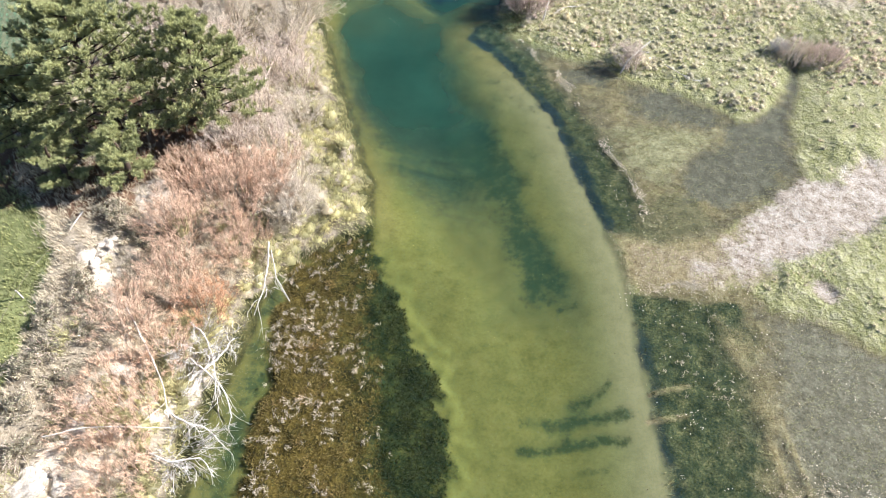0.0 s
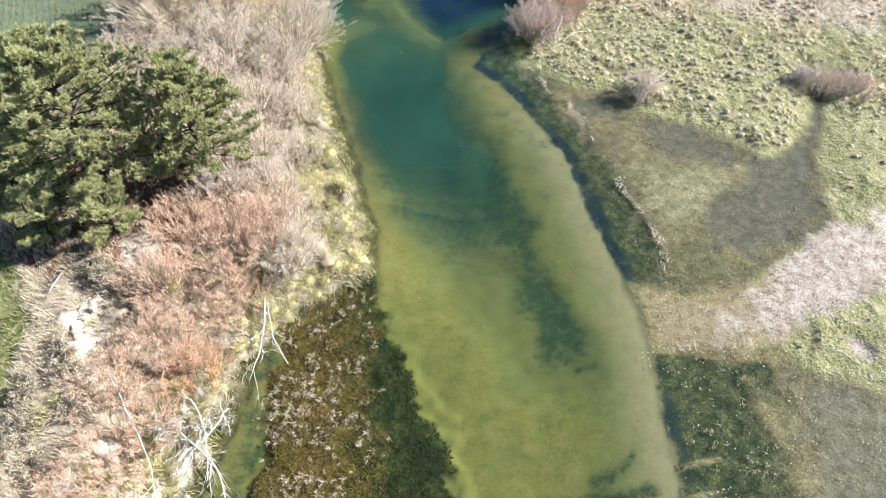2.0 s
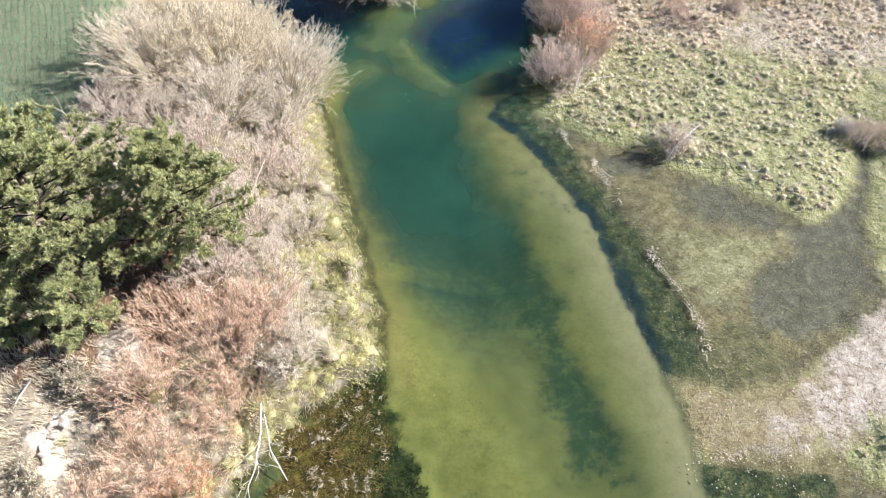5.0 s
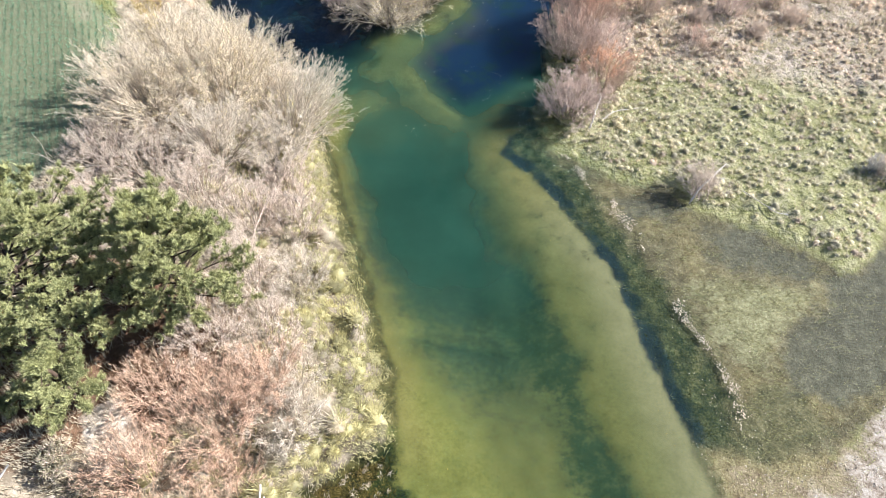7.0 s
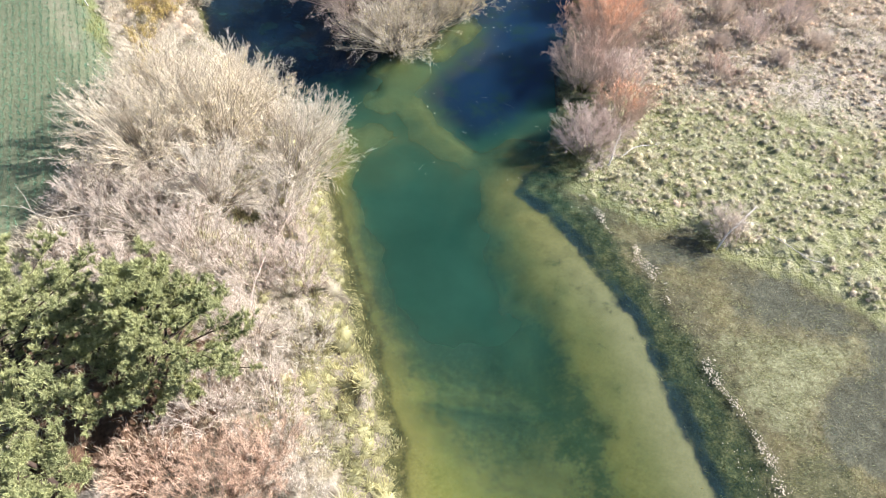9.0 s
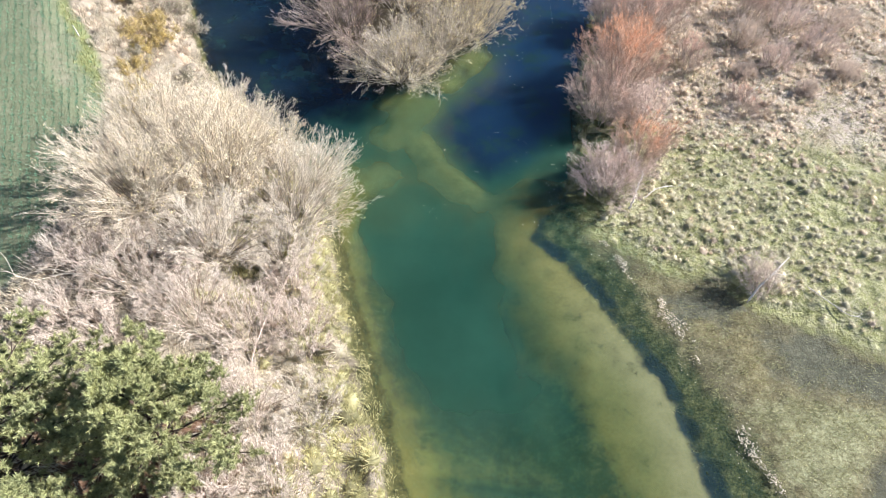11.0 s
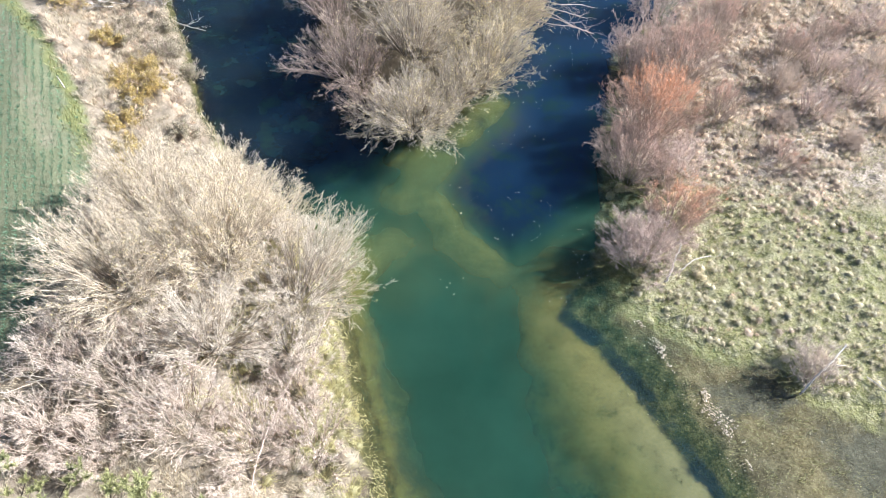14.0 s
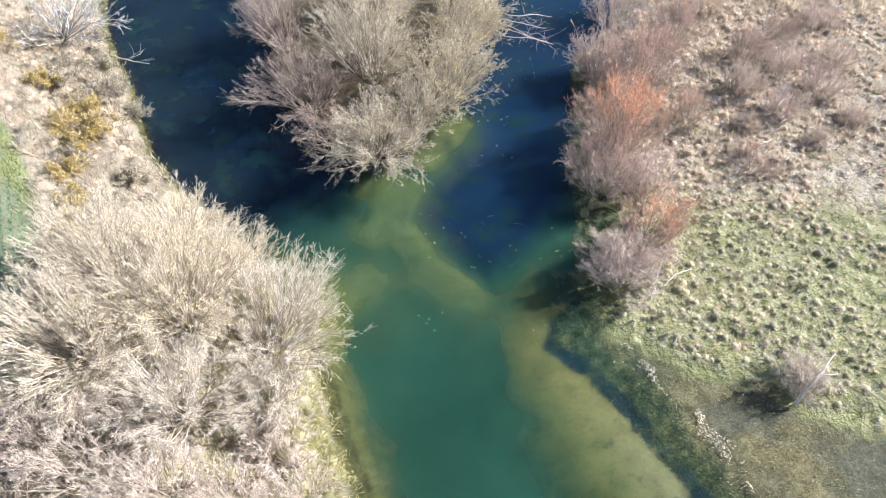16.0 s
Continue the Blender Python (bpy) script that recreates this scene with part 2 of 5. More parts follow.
    rise += 0.22 * step(0.45, 0.85, value_noise(x, y, 0.7, 171)) * step(0.2, 0.8, dl) * (1 - m["crop"]) * (x > -40)
    rise += 0.30 * step(0.42, 0.8, value_noise(x, y, 0.9, 241)) * step(0.15, 0.6, dl) * step(3.2, 2.0, dl) * step(16, 18, y)
    rise += m["sand"] * 0.35 * (fbm(x, y, 0.9, 41) - 0.35)
    z = np.where(dl > 0, rise, z)
    # right meadow, nearly level, and its flooded hollows
    low = np.interp(dr, [0, 0.6, 2.4, 4.0, 9.0, 40, 500], [-0.12, -0.09, 0.03, 0.12, 0.24, 0.6, 1.5])
    low += 0.16 * (fbm(x, y, 1.0, 43, 2) - 0.45) + 0.16 * (fbm(x, y, 5.0, 47) - 0.5)
    low = low * (1 - basin) + basin * (-0.035 - 0.06 * fbm(x, y, 1.6, 53) + 0.06 * (fbm(x, y, 0.4, 59) - 0.5) - 0.05 * m["puddle"] + 0.05 * m["wetturf"])
    low = low * (1 - m["margin"]) + m["margin"] * np.minimum(low, -0.085 - 0.05 * fbm(x, y, 0.5, 177))
    low = low * (1 - m["spit"]) + m["spit"] * (-0.022 + 0.05 * fbm(x, y, 0.8, 65))
    low = low * (1 - m["gravel"]) + m["gravel"] * (0.02 + 0.06 * step(9, 16, x) + 0.04 * (fbm(x, y, 0.5, 61) - 0.5))
    m["rough"] = (1 - m["flood"]) * (1 - np.clip(m["gravel"] + m["margin"] + m["spit"], 0, 1)) * np.clip(0.5 + 0.8 * (fbm(x, y, 5.0, 167) - 0.4) + 0.5 * step(26, 36, y), 0.2, 1) * (dr > 0.1)
    low += 0.11 * step(0.5, 0.9, value_noise(x, y, 0.5, 161)) * m["rough"] * (np.abs(x) < 40)
    z = np.where(dr > 0, low, z)
    z = np.where(di > 0, np.interp(di, [0, 0.6, 3, 50], [-0.1, 0.15, 0.5, 0.7]) + 0.15 * (fbm(x, y, 1.2, 67) - 0.5), z)
    z = np.where((m["reed"] > 0.02) & (dl < 0), np.maximum(z, -0.42 + 0.34 * m["reed"] * (0.45 + 0.55 * step(-1.0, -4.6, x + (y - 8) * 0.16))), z)
    m["weed"] = np.maximum(m["weed"], 0.34 * step(0.46, 0.72, fbm(x, y, 0.7, 217, 4) + 0.05 * (fbm(x, y, 3.0, 219) - 0.5)) * step(19, 23, y) * step(35, 31, y)) * (shore < 0)
    heads = 0.65 * value_noise(x, y, 0.55, 195) + 0.35 * value_noise(x, y, 0.3, 197) - 0.5
    z = np.where((dl < 0) & (dr < 0), z + 0.26 * heads * m["reed"], z)
    z = np.where((dr > 0) & (m["margin"] > 0.1), np.minimum(z + 0.16 * heads * m["margin"], 0.01), z)
    pines = np.minimum.reduce([np.hypot(x - a, y - c) / q for a, c, q in ((-15.6, 18.8, 4.2), (-12.4, 20.6, 2.6), (-18.8, 18.0, 3.2))])
    m["litter"] = step(1.05, 0.75, pines + 0.3 * wob) * (dl > 0)
    m["parched"] = np.clip(step(36, 44, y + 0.15 * (x - 8)) * 1.1 + 0.8 * (fbm(x, y, 4.0, 173) - 0.5), 0, 1) * step(0.6, 1.5, dr) * (1 - step(40, 60, x))
    # Side channel: weed colour darkens the bed, partly painting the shade over it.
    m["weed"] = np.maximum(m["weed"], (0.35 + 0.5 * step(-8.6, -7.6, x)) * step(15.5, 14.0, y) * step(-6.8, -7.2, x) * (1 - m["reed"]) * (dl < 0.1) * (0.6 + 0.8 * (fbm(x, y, 0.8, 245) - 0.3)))
    m["toe"] = step(-0.5, -0.05, dl) * step(0.75, 0.15, dl + 0.6 * wob)
    halo = inside(x, y, REEDS) + 0.9 * wob
    m["halo"] = step(-1.1, -0.3, halo) * step(0.5, 0.0, halo) * step(-4.0, -2.5, x + (y - 8) * 0.28) * 0.42
    m["verge"] = m["crop"] * np.maximum(step(19.5, 17.0, y + 1.5 * wob), 0.8 * step(1.1, 0.5, inside(x, y, CROP) + 1.1 * wob) * step(36, 39, y))
    m["bare"] = 0.6 * step(0.5, 0.1, along(x, y, BARE_STRIP) + 0.6 * wob)
    m["dry"] = step(-0.1, 0.3, shore)
    m["left"], m["right"], m["island"] = step(-0.1, 0.2, dl), step(0.15, 0.5, dr), step(-0.1, 0.2, di)
    m["dl"], m["dr"], m["di"] = dl, dr, di
    return z, m


def ground_z(x, y):
    return masks(np.atleast_1d(np.asarray(x, float)), np.atleast_1d(np.asarray(y, float)))[0]


# ---- materials ----
def nodes_of(name):
    mat = bpy.data.materials.new(name)
    mat.use_nodes = True
    nt = mat.node_tree
    return mat, nt, nt.nodes["Principled BSDF"]


def noise_node(nt, scale, detail=4.0, rough=0.6, coord="Object", stretch=None):
    tc = nt.nodes.new("ShaderNodeTexCoord")
    tex = nt.nodes.new("ShaderNodeTexNoise")
    tex.inputs["Scale"].default_value, tex.inputs["Detail"].default_value, tex.inputs["Roughness"].default_value = scale, detail, rough
    if stretch:
        mp = nt.nodes.new("ShaderNodeMapping")
        mp.inputs["Scale"].default_value = stretch
        nt.links.new(tc.outputs[coord], mp.inputs[0])
        nt.links.new(mp.outputs[0], tex.inputs["Vector"])
    else:
        nt.links.new(tc.outputs[coord], tex.inputs["Vector"])
    return tex


def ramp(nt, source, stops):
    r = nt.nodes.new("ShaderNodeValToRGB")
    while len(r.color_ramp.elements) < len(stops):
        r.color_ramp.elements.new(0.5)
    for e, (p, c) in zip(r.color_ramp.elements, stops):
        e.position, e.color = p, (*c, 1)
    nt.links.new(source, r.inputs[0])
    return r.outputs[0]


def mix(nt, fac, a, b, kind="MIX"):
    n = nt.nodes.new("ShaderNodeMix")
    n.data_type, n.blend_type = "RGBA", kind
    for sock, v in ((n.inputs[0], fac), (n.inputs[6], a), (n.inputs[7], b)):
        if isinstance(v, (int, float)):
            sock.default_value = v
        elif isinstance(v, tuple):
            sock.default_value = (*v, 1)
        else:
            nt.links.new(v, sock)
    return n.outputs[2]


def calc(nt, op, a, b=0.0, c=0.0, clamp=False):
    n = nt.nodes.new("ShaderNodeMath")
    n.operation, n.use_clamp = op, clamp
    for sock, v in zip(n.inputs, (a, b, c)):
        if isinstance(v, (int, float)):
            sock.default_value = v
        else:
            nt.links.new(v, sock)
    return n.outputs[0]


def attr(nt, key):
    n = nt.nodes.new("ShaderNodeAttribute")
    n.attribute_name = key
    return n.outputs["Fac"]


def bump(nt, bsdf, height, strength, distance):
    n = nt.nodes.new("ShaderNodeBump")
    n.inputs["Strength"].default_value = strength
    if isinstance(distance, float):
        n.inputs["Distance"].default_value = distance
    else:
        nt.links.new(distance, n.inputs["Distance"])
    nt.links.new(height, n.inputs["Height"])
    nt.links.new(n.outputs[0], bsdf.inputs["Normal"])
    return n


def ground_material():
    mat, nt, b = nodes_of("ground")
    big, mid, fine = noise_node(nt, 0.35, 5), noise_node(nt, 1.6, 6, 0.65), noise_node(nt, 9.0, 6, 0.7)
    grain = noise_node(nt, 38.0, 4, 0.7)
    ragnoise = calc(nt, "ADD", calc(nt, "MULTIPLY", noise_node(nt, 3.2, 5, 0.7).outputs[0], 0.6), calc(nt, "MULTIPLY", fine.outputs[0], 0.4))

    heads = calc(nt, "ADD", calc(nt, "MULTIPLY", noise_node(nt, 2.3, 5, 0.65).outputs[0], 0.40), calc(nt, "MULTIPLY", noise_node(nt, 11.0, 6, 0.85).outputs[0], 0.60))

    def clumped(*cols):
        return ramp(nt, heads, [(0.40 + 0.22 * i / (len(cols) - 1), c) for i, c in enumerate(cols)])

    def blotch(*cols):
        k = len(cols)
        mixed = calc(nt, "ADD", calc(nt, "MULTIPLY", mid.outputs[0], 0.5), calc(nt, "MULTIPLY", fine.outputs[0], 0.5))
        return ramp(nt, mixed, [(0.36 + 0.30 * i / (k - 1), c) for i, c in enumerate(cols)])

    def cover(col, key, other, ragged=1.3):
        f = calc(nt, "ADD", attr(nt, key), calc(nt, "MULTIPLY", calc(nt, "SUBTRACT", ragnoise, 0.5), ragged))
        mr = nt.nodes.new("ShaderNodeMapRange")
        mr.interpolation_type = "SMOOTHSTEP"
        mr.inputs[1].default_value, mr.inputs[2].default_value = 0.15, 0.85
        nt.links.new(f, mr.inputs[0])
        return mix(nt, mr.outputs[0], col, other)

    col = blotch((0.098, 0.098, 0.029), (0.146, 0.140, 0.043), (0.190, 0.176, 0.062))
    col = mix(nt, attr(nt, "ledge"), col, blotch((0.15, 0.155, 0.080), (0.185, 0.185, 0.098), (0.22, 0.215, 0.12)))
    col = cover(col, "deep", blotch((0.022, 0.030, 0.020), (0.036, 0.045, 0.026)), 1.5)
    col = cover(col, "shoal", blotch((0.11, 0.11, 0.035), (0.16, 0.155, 0.05), (0.21, 0.20, 0.075)), 1.6)
    col = cover(col, "weed", blotch((0.024, 0.040, 0.018), (0.05, 0.068, 0.028)), 2.6)
    col = cover(col, "left", blotch((0.15, 0.12, 0.08), (0.28, 0.235, 0.17), (0.42, 0.365, 0.29)))
    col = cover(col, "toe", clumped((0.022, 0.026, 0.010), (0.06, 0.058, 0.02), (0.13, 0.115, 0.045)), 1.2)
    col = cover(col, "island", blotch((0.10, 0.08, 0.05), (0.20, 0.16, 0.10)))
    col = cover(col, "right", blotch((0.19, 0.20, 0.078), (0.29, 0.285, 0.132), (0.41, 0.385, 0.225)))
    moss = ramp(nt, noise_node(nt, 0.30, 4, 0.6).outputs[0], [(0.44, (0, 0, 0)), (0.60, (1, 1, 1))])
    hollow = mix(nt, moss, clumped((0.075, 0.062, 0.038), (0.145, 0.125, 0.082), (0.24, 0.21, 0.145)), clumped((0.085, 0.068, 0.036), (0.20, 0.165, 0.095), (0.33, 0.28, 0.18)))
    hollow = cover(hollow, "wetturf", clumped((0.14, 0.125, 0.072), (0.27, 0.252, 0.16), (0.42, 0.40, 0.27)), 2.4)
    hollow = cover(hollow, "olive", clumped((0.06, 0.058, 0.032), (0.125, 0.115, 0.066), (0.22, 0.195, 0.12)), 1.9)
    hollow = cover(hollow, "puddle", clumped((0.072, 0.066, 0.050), (0.118, 0.110, 0.085), (0.20, 0.187, 0.145)), 1.8)
    tuft = noise_node(nt, 2.9, 4, 0.65)
    crest = calc(nt, "MULTIPLY", attr(nt, "rough"), ramp(nt, tuft.outputs[0], [(0.44, (0, 0, 0)), (0.60, (1, 1, 1))]))
    col = mix(nt, calc(nt, "MULTIPLY", crest, 0.6), col, blotch((0.34, 0.32, 0.19), (0.42, 0.40, 0.27), (0.52, 0.48, 0.36)))
    col = cover(col, "parched", blotch((0.33, 0.27, 0.20), (0.47, 0.395, 0.315), (0.60, 0.52, 0.44)), 1.0)
    col = cover(col, "flood", hollow)
    col = cover(col, "margin", clumped((0.012, 0.023, 0.016), (0.036, 0.050, 0.027), (0.090, 0.094, 0.047), (0.21, 0.19, 0.10)))
    col = cover(col, "silt", clumped((0.095, 0.086, 0.064), (0.165, 0.150, 0.117), (0.27, 0.247, 0.198)), 1.6)
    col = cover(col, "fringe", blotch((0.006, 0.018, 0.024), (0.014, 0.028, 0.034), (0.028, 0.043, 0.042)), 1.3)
    col = cover(col, "spit", clumped((0.12, 0.09, 0.055), (0.26, 0.215, 0.125), (0.37, 0.32, 0.21)), 1.6)
    col = cover(col, "gravel", clumped((0.12, 0.09, 0.06), (0.29, 0.24, 0.185), (0.44, 0.39, 0.325), (0.60, 0.55, 0.485)), 1.9)
    col = cover(col, "halo", blotch((0.070, 0.078, 0.022), (0.115, 0.122, 0.036), (0.165, 0.165, 0.054)), 1.8)
    fleck = clumped((0.012, 0.010, 0.004), (0.055, 0.038, 0.010), (0.15, 0.100, 0.027), (0.28, 0.19, 0.07))
    sunk = clumped((0.003, 0.008, 0.004), (0.012, 0.020, 0.006), (0.04, 0.046, 0.012), (0.10, 0.095, 0.028))
    col = cover(col, "reed", mix(nt, calc(nt, "ADD", attr(nt, "sunk"), calc(nt, "MULTIPLY", calc(nt, "SUBTRACT", ragnoise, 0.5), 1.2), clamp=True), fleck, sunk), 1.9)
    col = cover(col, "crop", mix(nt, attr(nt, "bare"), blotch((0.125, 0.145, 0.08), (0.175, 0.19, 0.11), (0.235, 0.24, 0.15)), blotch((0.15, 0.15, 0.09), (0.215, 0.20, 0.135), (0.28, 0.255, 0.185))))
    col = cover(col, "verge", blotch((0.115, 0.135, 0.05), (0.19, 0.205, 0.085), (0.28, 0.28, 0.14)))
    col = cover(col, "litter", blotch((0.08, 0.05, 0.03), (0.15, 0.09, 0.055), (0.24, 0.15, 0.10)))
    col = cover(col, "sand", blotch((0.36, 0.30, 0.225), (0.49, 0.42, 0.335), (0.60, 0.54, 0.455)))
    tone = ramp(nt, grain.outputs[0], [(0.3, (0.72, 0.72, 0.72)), (0.7, (1.2, 1.2, 1.2))])
    col = mix(nt, calc(nt, "MULTIPLY_ADD", attr(nt, "dry"), 0.6, 0.2), col, tone, "MULTIPLY")
    nt.links.new(col, b.inputs["Base Color"])
    b.inputs["Roughness"].default_value = 0.95
    b.inputs["Specular IOR Level"].default_value = 0.15
    lumps = nt.nodes.new("ShaderNodeBump")
    lumps.inputs["Strength"].default_value = 0.9
    nt.links.new(calc(nt, "MULTIPLY", attr(nt, "rough"), 0.4), lumps.inputs["Distance"])
    nt.links.new(tuft.outputs[0], lumps.inputs["Height"])
    soil = bump(nt, b, calc(nt, "ADD", fine.outputs[0], calc(nt, "MULTIPLY", grain.outputs[0], 0.4)), 0.6, calc(nt, "MULTIPLY_ADD", calc(nt, "MULTIPLY", attr(nt, "dry"), calc(nt, "MULTIPLY_ADD", attr(nt, "gravel"), -0.75, 1.0)), 0.07, 0.012))
    nt.links.new(lumps.outputs[0], soil.inputs["Normal"])
    return mat


def water_material():
    mat, nt, b = nodes_of("water")
    nt.nodes.remove(b)
    out = nt.nodes["Material Output"]
    clear = nt.nodes.new("ShaderNodeBsdfTransparent")
    nt.links.new(mix(nt, attr(nt, "murk"), (0.93, 0.95, 0.91), (0.80, 0.90, 0.74)), clear.inputs[0])
    body = nt.nodes.new("ShaderNodeSubsurfaceScattering")
    body.falloff = "BURLEY"
    body.inputs["Scale"].default_value, body.inputs["Radius"].default_value = 1.0, (1.1, 1.1, 1.1)
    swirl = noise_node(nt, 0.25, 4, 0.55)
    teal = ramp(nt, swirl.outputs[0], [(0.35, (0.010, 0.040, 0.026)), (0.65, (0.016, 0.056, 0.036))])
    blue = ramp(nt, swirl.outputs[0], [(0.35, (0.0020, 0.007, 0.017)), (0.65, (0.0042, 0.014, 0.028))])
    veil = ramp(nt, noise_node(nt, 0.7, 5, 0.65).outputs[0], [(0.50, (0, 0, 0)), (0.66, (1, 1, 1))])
    # Brighter blue puts the sky's reflection into the eastern water's body colour.
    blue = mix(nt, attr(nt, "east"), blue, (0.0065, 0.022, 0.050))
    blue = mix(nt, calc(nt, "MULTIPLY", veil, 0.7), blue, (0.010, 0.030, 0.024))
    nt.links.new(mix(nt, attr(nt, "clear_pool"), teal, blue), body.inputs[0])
    gloss = nt.nodes.new("ShaderNodeBsdfGlossy")
    gloss.inputs["Roughness"].default_value = 0.06
    ripple = noise_node(nt, 2.2, 4, 0.55)
    bp = nt.nodes.new("ShaderNodeBump")
    bp.inputs["Strength"].default_value, bp.inputs["Distance"].default_value = 0.12, 0.03
    nt.links.new(ripple.outputs[0], bp.inputs["Height"])
    nt.links.new(bp.outputs[0], gloss.inputs["Normal"])
    fr = nt.nodes.new("ShaderNodeFresnel")
    fr.inputs[0].default_value = 1.333
    nt.links.new(bp.outputs[0], fr.inputs["Normal"])
    m1, m2 = nt.nodes.new("ShaderNodeMixShader"), nt.nodes.new("ShaderNodeMixShader")
    nt.links.new(attr(nt, "turbid"), m1.inputs[0])
    nt.links.new(clear.outputs[0], m1.inputs[1])
    nt.links.new(body.outputs[0], m1.inputs[2])
    nt.links.new(fr.outputs[0], m2.inputs[0])
    nt.links.new(m1.outputs[0], m2.inputs[1])
    nt.links.new(gloss.outputs[0], m2.inputs[2])
    nt.links.new(m2.outputs[0], out.inputs[0])
    return mat


def blade_material(name, base, tip, dark=0.6, light=1.35, translucent=0.45):
    """Grass, leaves, needles: each blade its own tone, paler to the tip."""
    mat, nt, b = nodes_of(name)
    geo = nt.nodes.new("ShaderNodeNewGeometry")
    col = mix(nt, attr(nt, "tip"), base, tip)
    tone = ramp(nt, geo.outputs["Random Per Island"], [(0.0, (dark,) * 3), (1.0, (light, light, light * 0.94))])
    col = mix(nt, 1.0, col, tone, "MULTIPLY")
    patch = noise_node(nt, 0.7, 3)
    col = mix(nt, 0.7, col, ramp(nt, patch.outputs[0], [(0.35, (0.78, 0.80, 0.78)), (0.65, (1.2, 1.17, 1.12))]), "MULTIPLY")
    nt.links.new(col, b.inputs["Base Color"])
    b.inputs["Roughness"].default_value = 0.7
    b.inputs["Specular IOR Level"].default_value = 0.2
    thin = nt.nodes.new("ShaderNodeBsdfTranslucent")
    both = nt.nodes.new("ShaderNodeMixShader")
    both.inputs[0].default_value = translucent
    nt.links.new(col, thin.inputs[0])
    nt.links.new(b.outputs[0], both.inputs[1])
    nt.links.new(thin.outputs[0], both.inputs[2])
    nt.links.new(both.outputs[0], nt.nodes["Material Output"].inputs[0])
    return mat


def bark_material(name, base, tip, dark=0.65, light=1.3):
    mat, nt, b = nodes_of(name)
    geo = nt.nodes.new("ShaderNodeNewGeometry")
    col = mix(nt, attr(nt, "tip"), base, tip)
    tone = ramp(nt, geo.outputs["Random Per Island"], [(0.0, (dark,) * 3), (1.0, (light,) * 3)])
    col = mix(nt, 1.0, col, tone, "MULTIPLY")
    fleck = noise_node(nt, 14, 4)
    col = mix(nt, 0.6, col, ramp(nt, fleck.outputs[0], [(0.3, (0.65, 0.65, 0.65)), (0.7, (1.2, 1.2, 1.2))]), "MULTIPLY")
    nt.links.new(col, b.inputs["Base Color"])
    b.inputs["Roughness"].default_value = 0.75
    b.inputs["Specular IOR Level"].default_value = 0.25
    return mat


M_GROUND, M_WATER = ground_material(), water_material()
BARK = {
    "grey": bark_material("bark_grey", (0.42, 0.355, 0.265), (0.81, 0.72, 0.59), 0.8, 1.15),
    "beige": bark_material("bark_beige", (0.43, 0.355, 0.25), (0.82, 0.715, 0.55), 0.8, 1.15),
    "umber": bark_material("bark_umber", (0.34, 0.285, 0.22), (0.72, 0.635, 0.515), 0.75, 1.2),
    "pink": bark_material("bark_pink", (0.44, 0.34, 0.27), (0.80, 0.69, 0.57), 0.8, 1.2),
    "orange": bark_material("bark_orange", (0.42, 0.28, 0.19), (0.84, 0.615, 0.445)),
    "rust": bark_material("bark_rust", (0.36, 0.19, 0.10), (0.78, 0.48, 0.29)),
    "red": bark_material("bark_red", (0.45, 0.37, 0.31), (0.94, 0.52, 0.30)),
    # Brown bark of the island's left willows, darkened for their shaded side.
    "dun": bark_material("bark_dun_shade", (0.29, 0.225, 0.185), (0.60, 0.48, 0.40)),
    "umber_red": bark_material("bark_umber_red", (0.45, 0.38, 0.32), (0.78, 0.53, 0.40)),
    "mauve": bark_material("bark_mauve", (0.41, 0.33, 0.275), (0.80, 0.65, 0.555)),
    "dead": bark_material("dead_wood", (0.58, 0.53, 0.47), (0.70, 0.66, 0.60), 0.8, 1.15),
    "pine": bark_material("bark_pine", (0.05, 0.036, 0.027), (0.085, 0.056, 0.04)),
}
M_LEAF = blade_material("last_leaves", (0.58, 0.48, 0.25), (0.82, 0.72, 0.44))
# Near-black base paints the shade inside the pines, pale tip their sunlit tufts.
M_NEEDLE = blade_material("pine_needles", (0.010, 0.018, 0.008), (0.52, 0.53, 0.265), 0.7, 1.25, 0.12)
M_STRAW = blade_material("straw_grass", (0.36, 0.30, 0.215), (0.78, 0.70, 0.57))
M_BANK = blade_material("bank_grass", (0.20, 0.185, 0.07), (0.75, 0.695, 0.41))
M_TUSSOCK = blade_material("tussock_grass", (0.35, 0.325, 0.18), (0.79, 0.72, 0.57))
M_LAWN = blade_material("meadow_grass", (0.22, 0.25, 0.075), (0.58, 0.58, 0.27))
M_CROP = blade_material("crop_leaves", (0.085, 0.155, 0.085), (0.28, 0.475, 0.33))
M_WEED = blade_material("water_weed", (0.04, 0.030, 0.010), (0.44, 0.31, 0.115))
M_PALE = blade_material("pale_reed", (0.38, 0.31, 0.23), (0.76, 0.67, 0.56))
M_SUNK = blade_material("sunken_weed", (0.014, 0.024, 0.009), (0.085, 0.092, 0.030))
M_FLOODED = blade_material("flooded_grass", (0.13, 0.118, 0.052), (0.56, 0.53, 0.32))
M_SCRUB = blade_material("scrub_leaves", (0.21, 0.195, 0.13), (0.64, 0.585, 0.45))
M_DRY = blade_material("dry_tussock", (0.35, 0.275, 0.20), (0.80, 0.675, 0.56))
M_GORSE = blade_material("gorse_leaves", (0.30, 0.24, 0.09), (0.88, 0.70, 0.30))
M_VERGE = blade_material("verge_grass", (0.15, 0.165, 0.06), (0.60, 0.60, 0.29))
M_DRIFT = blade_material("drift", (0.46, 0.39, 0.32), (0.86, 0.78, 0.70))

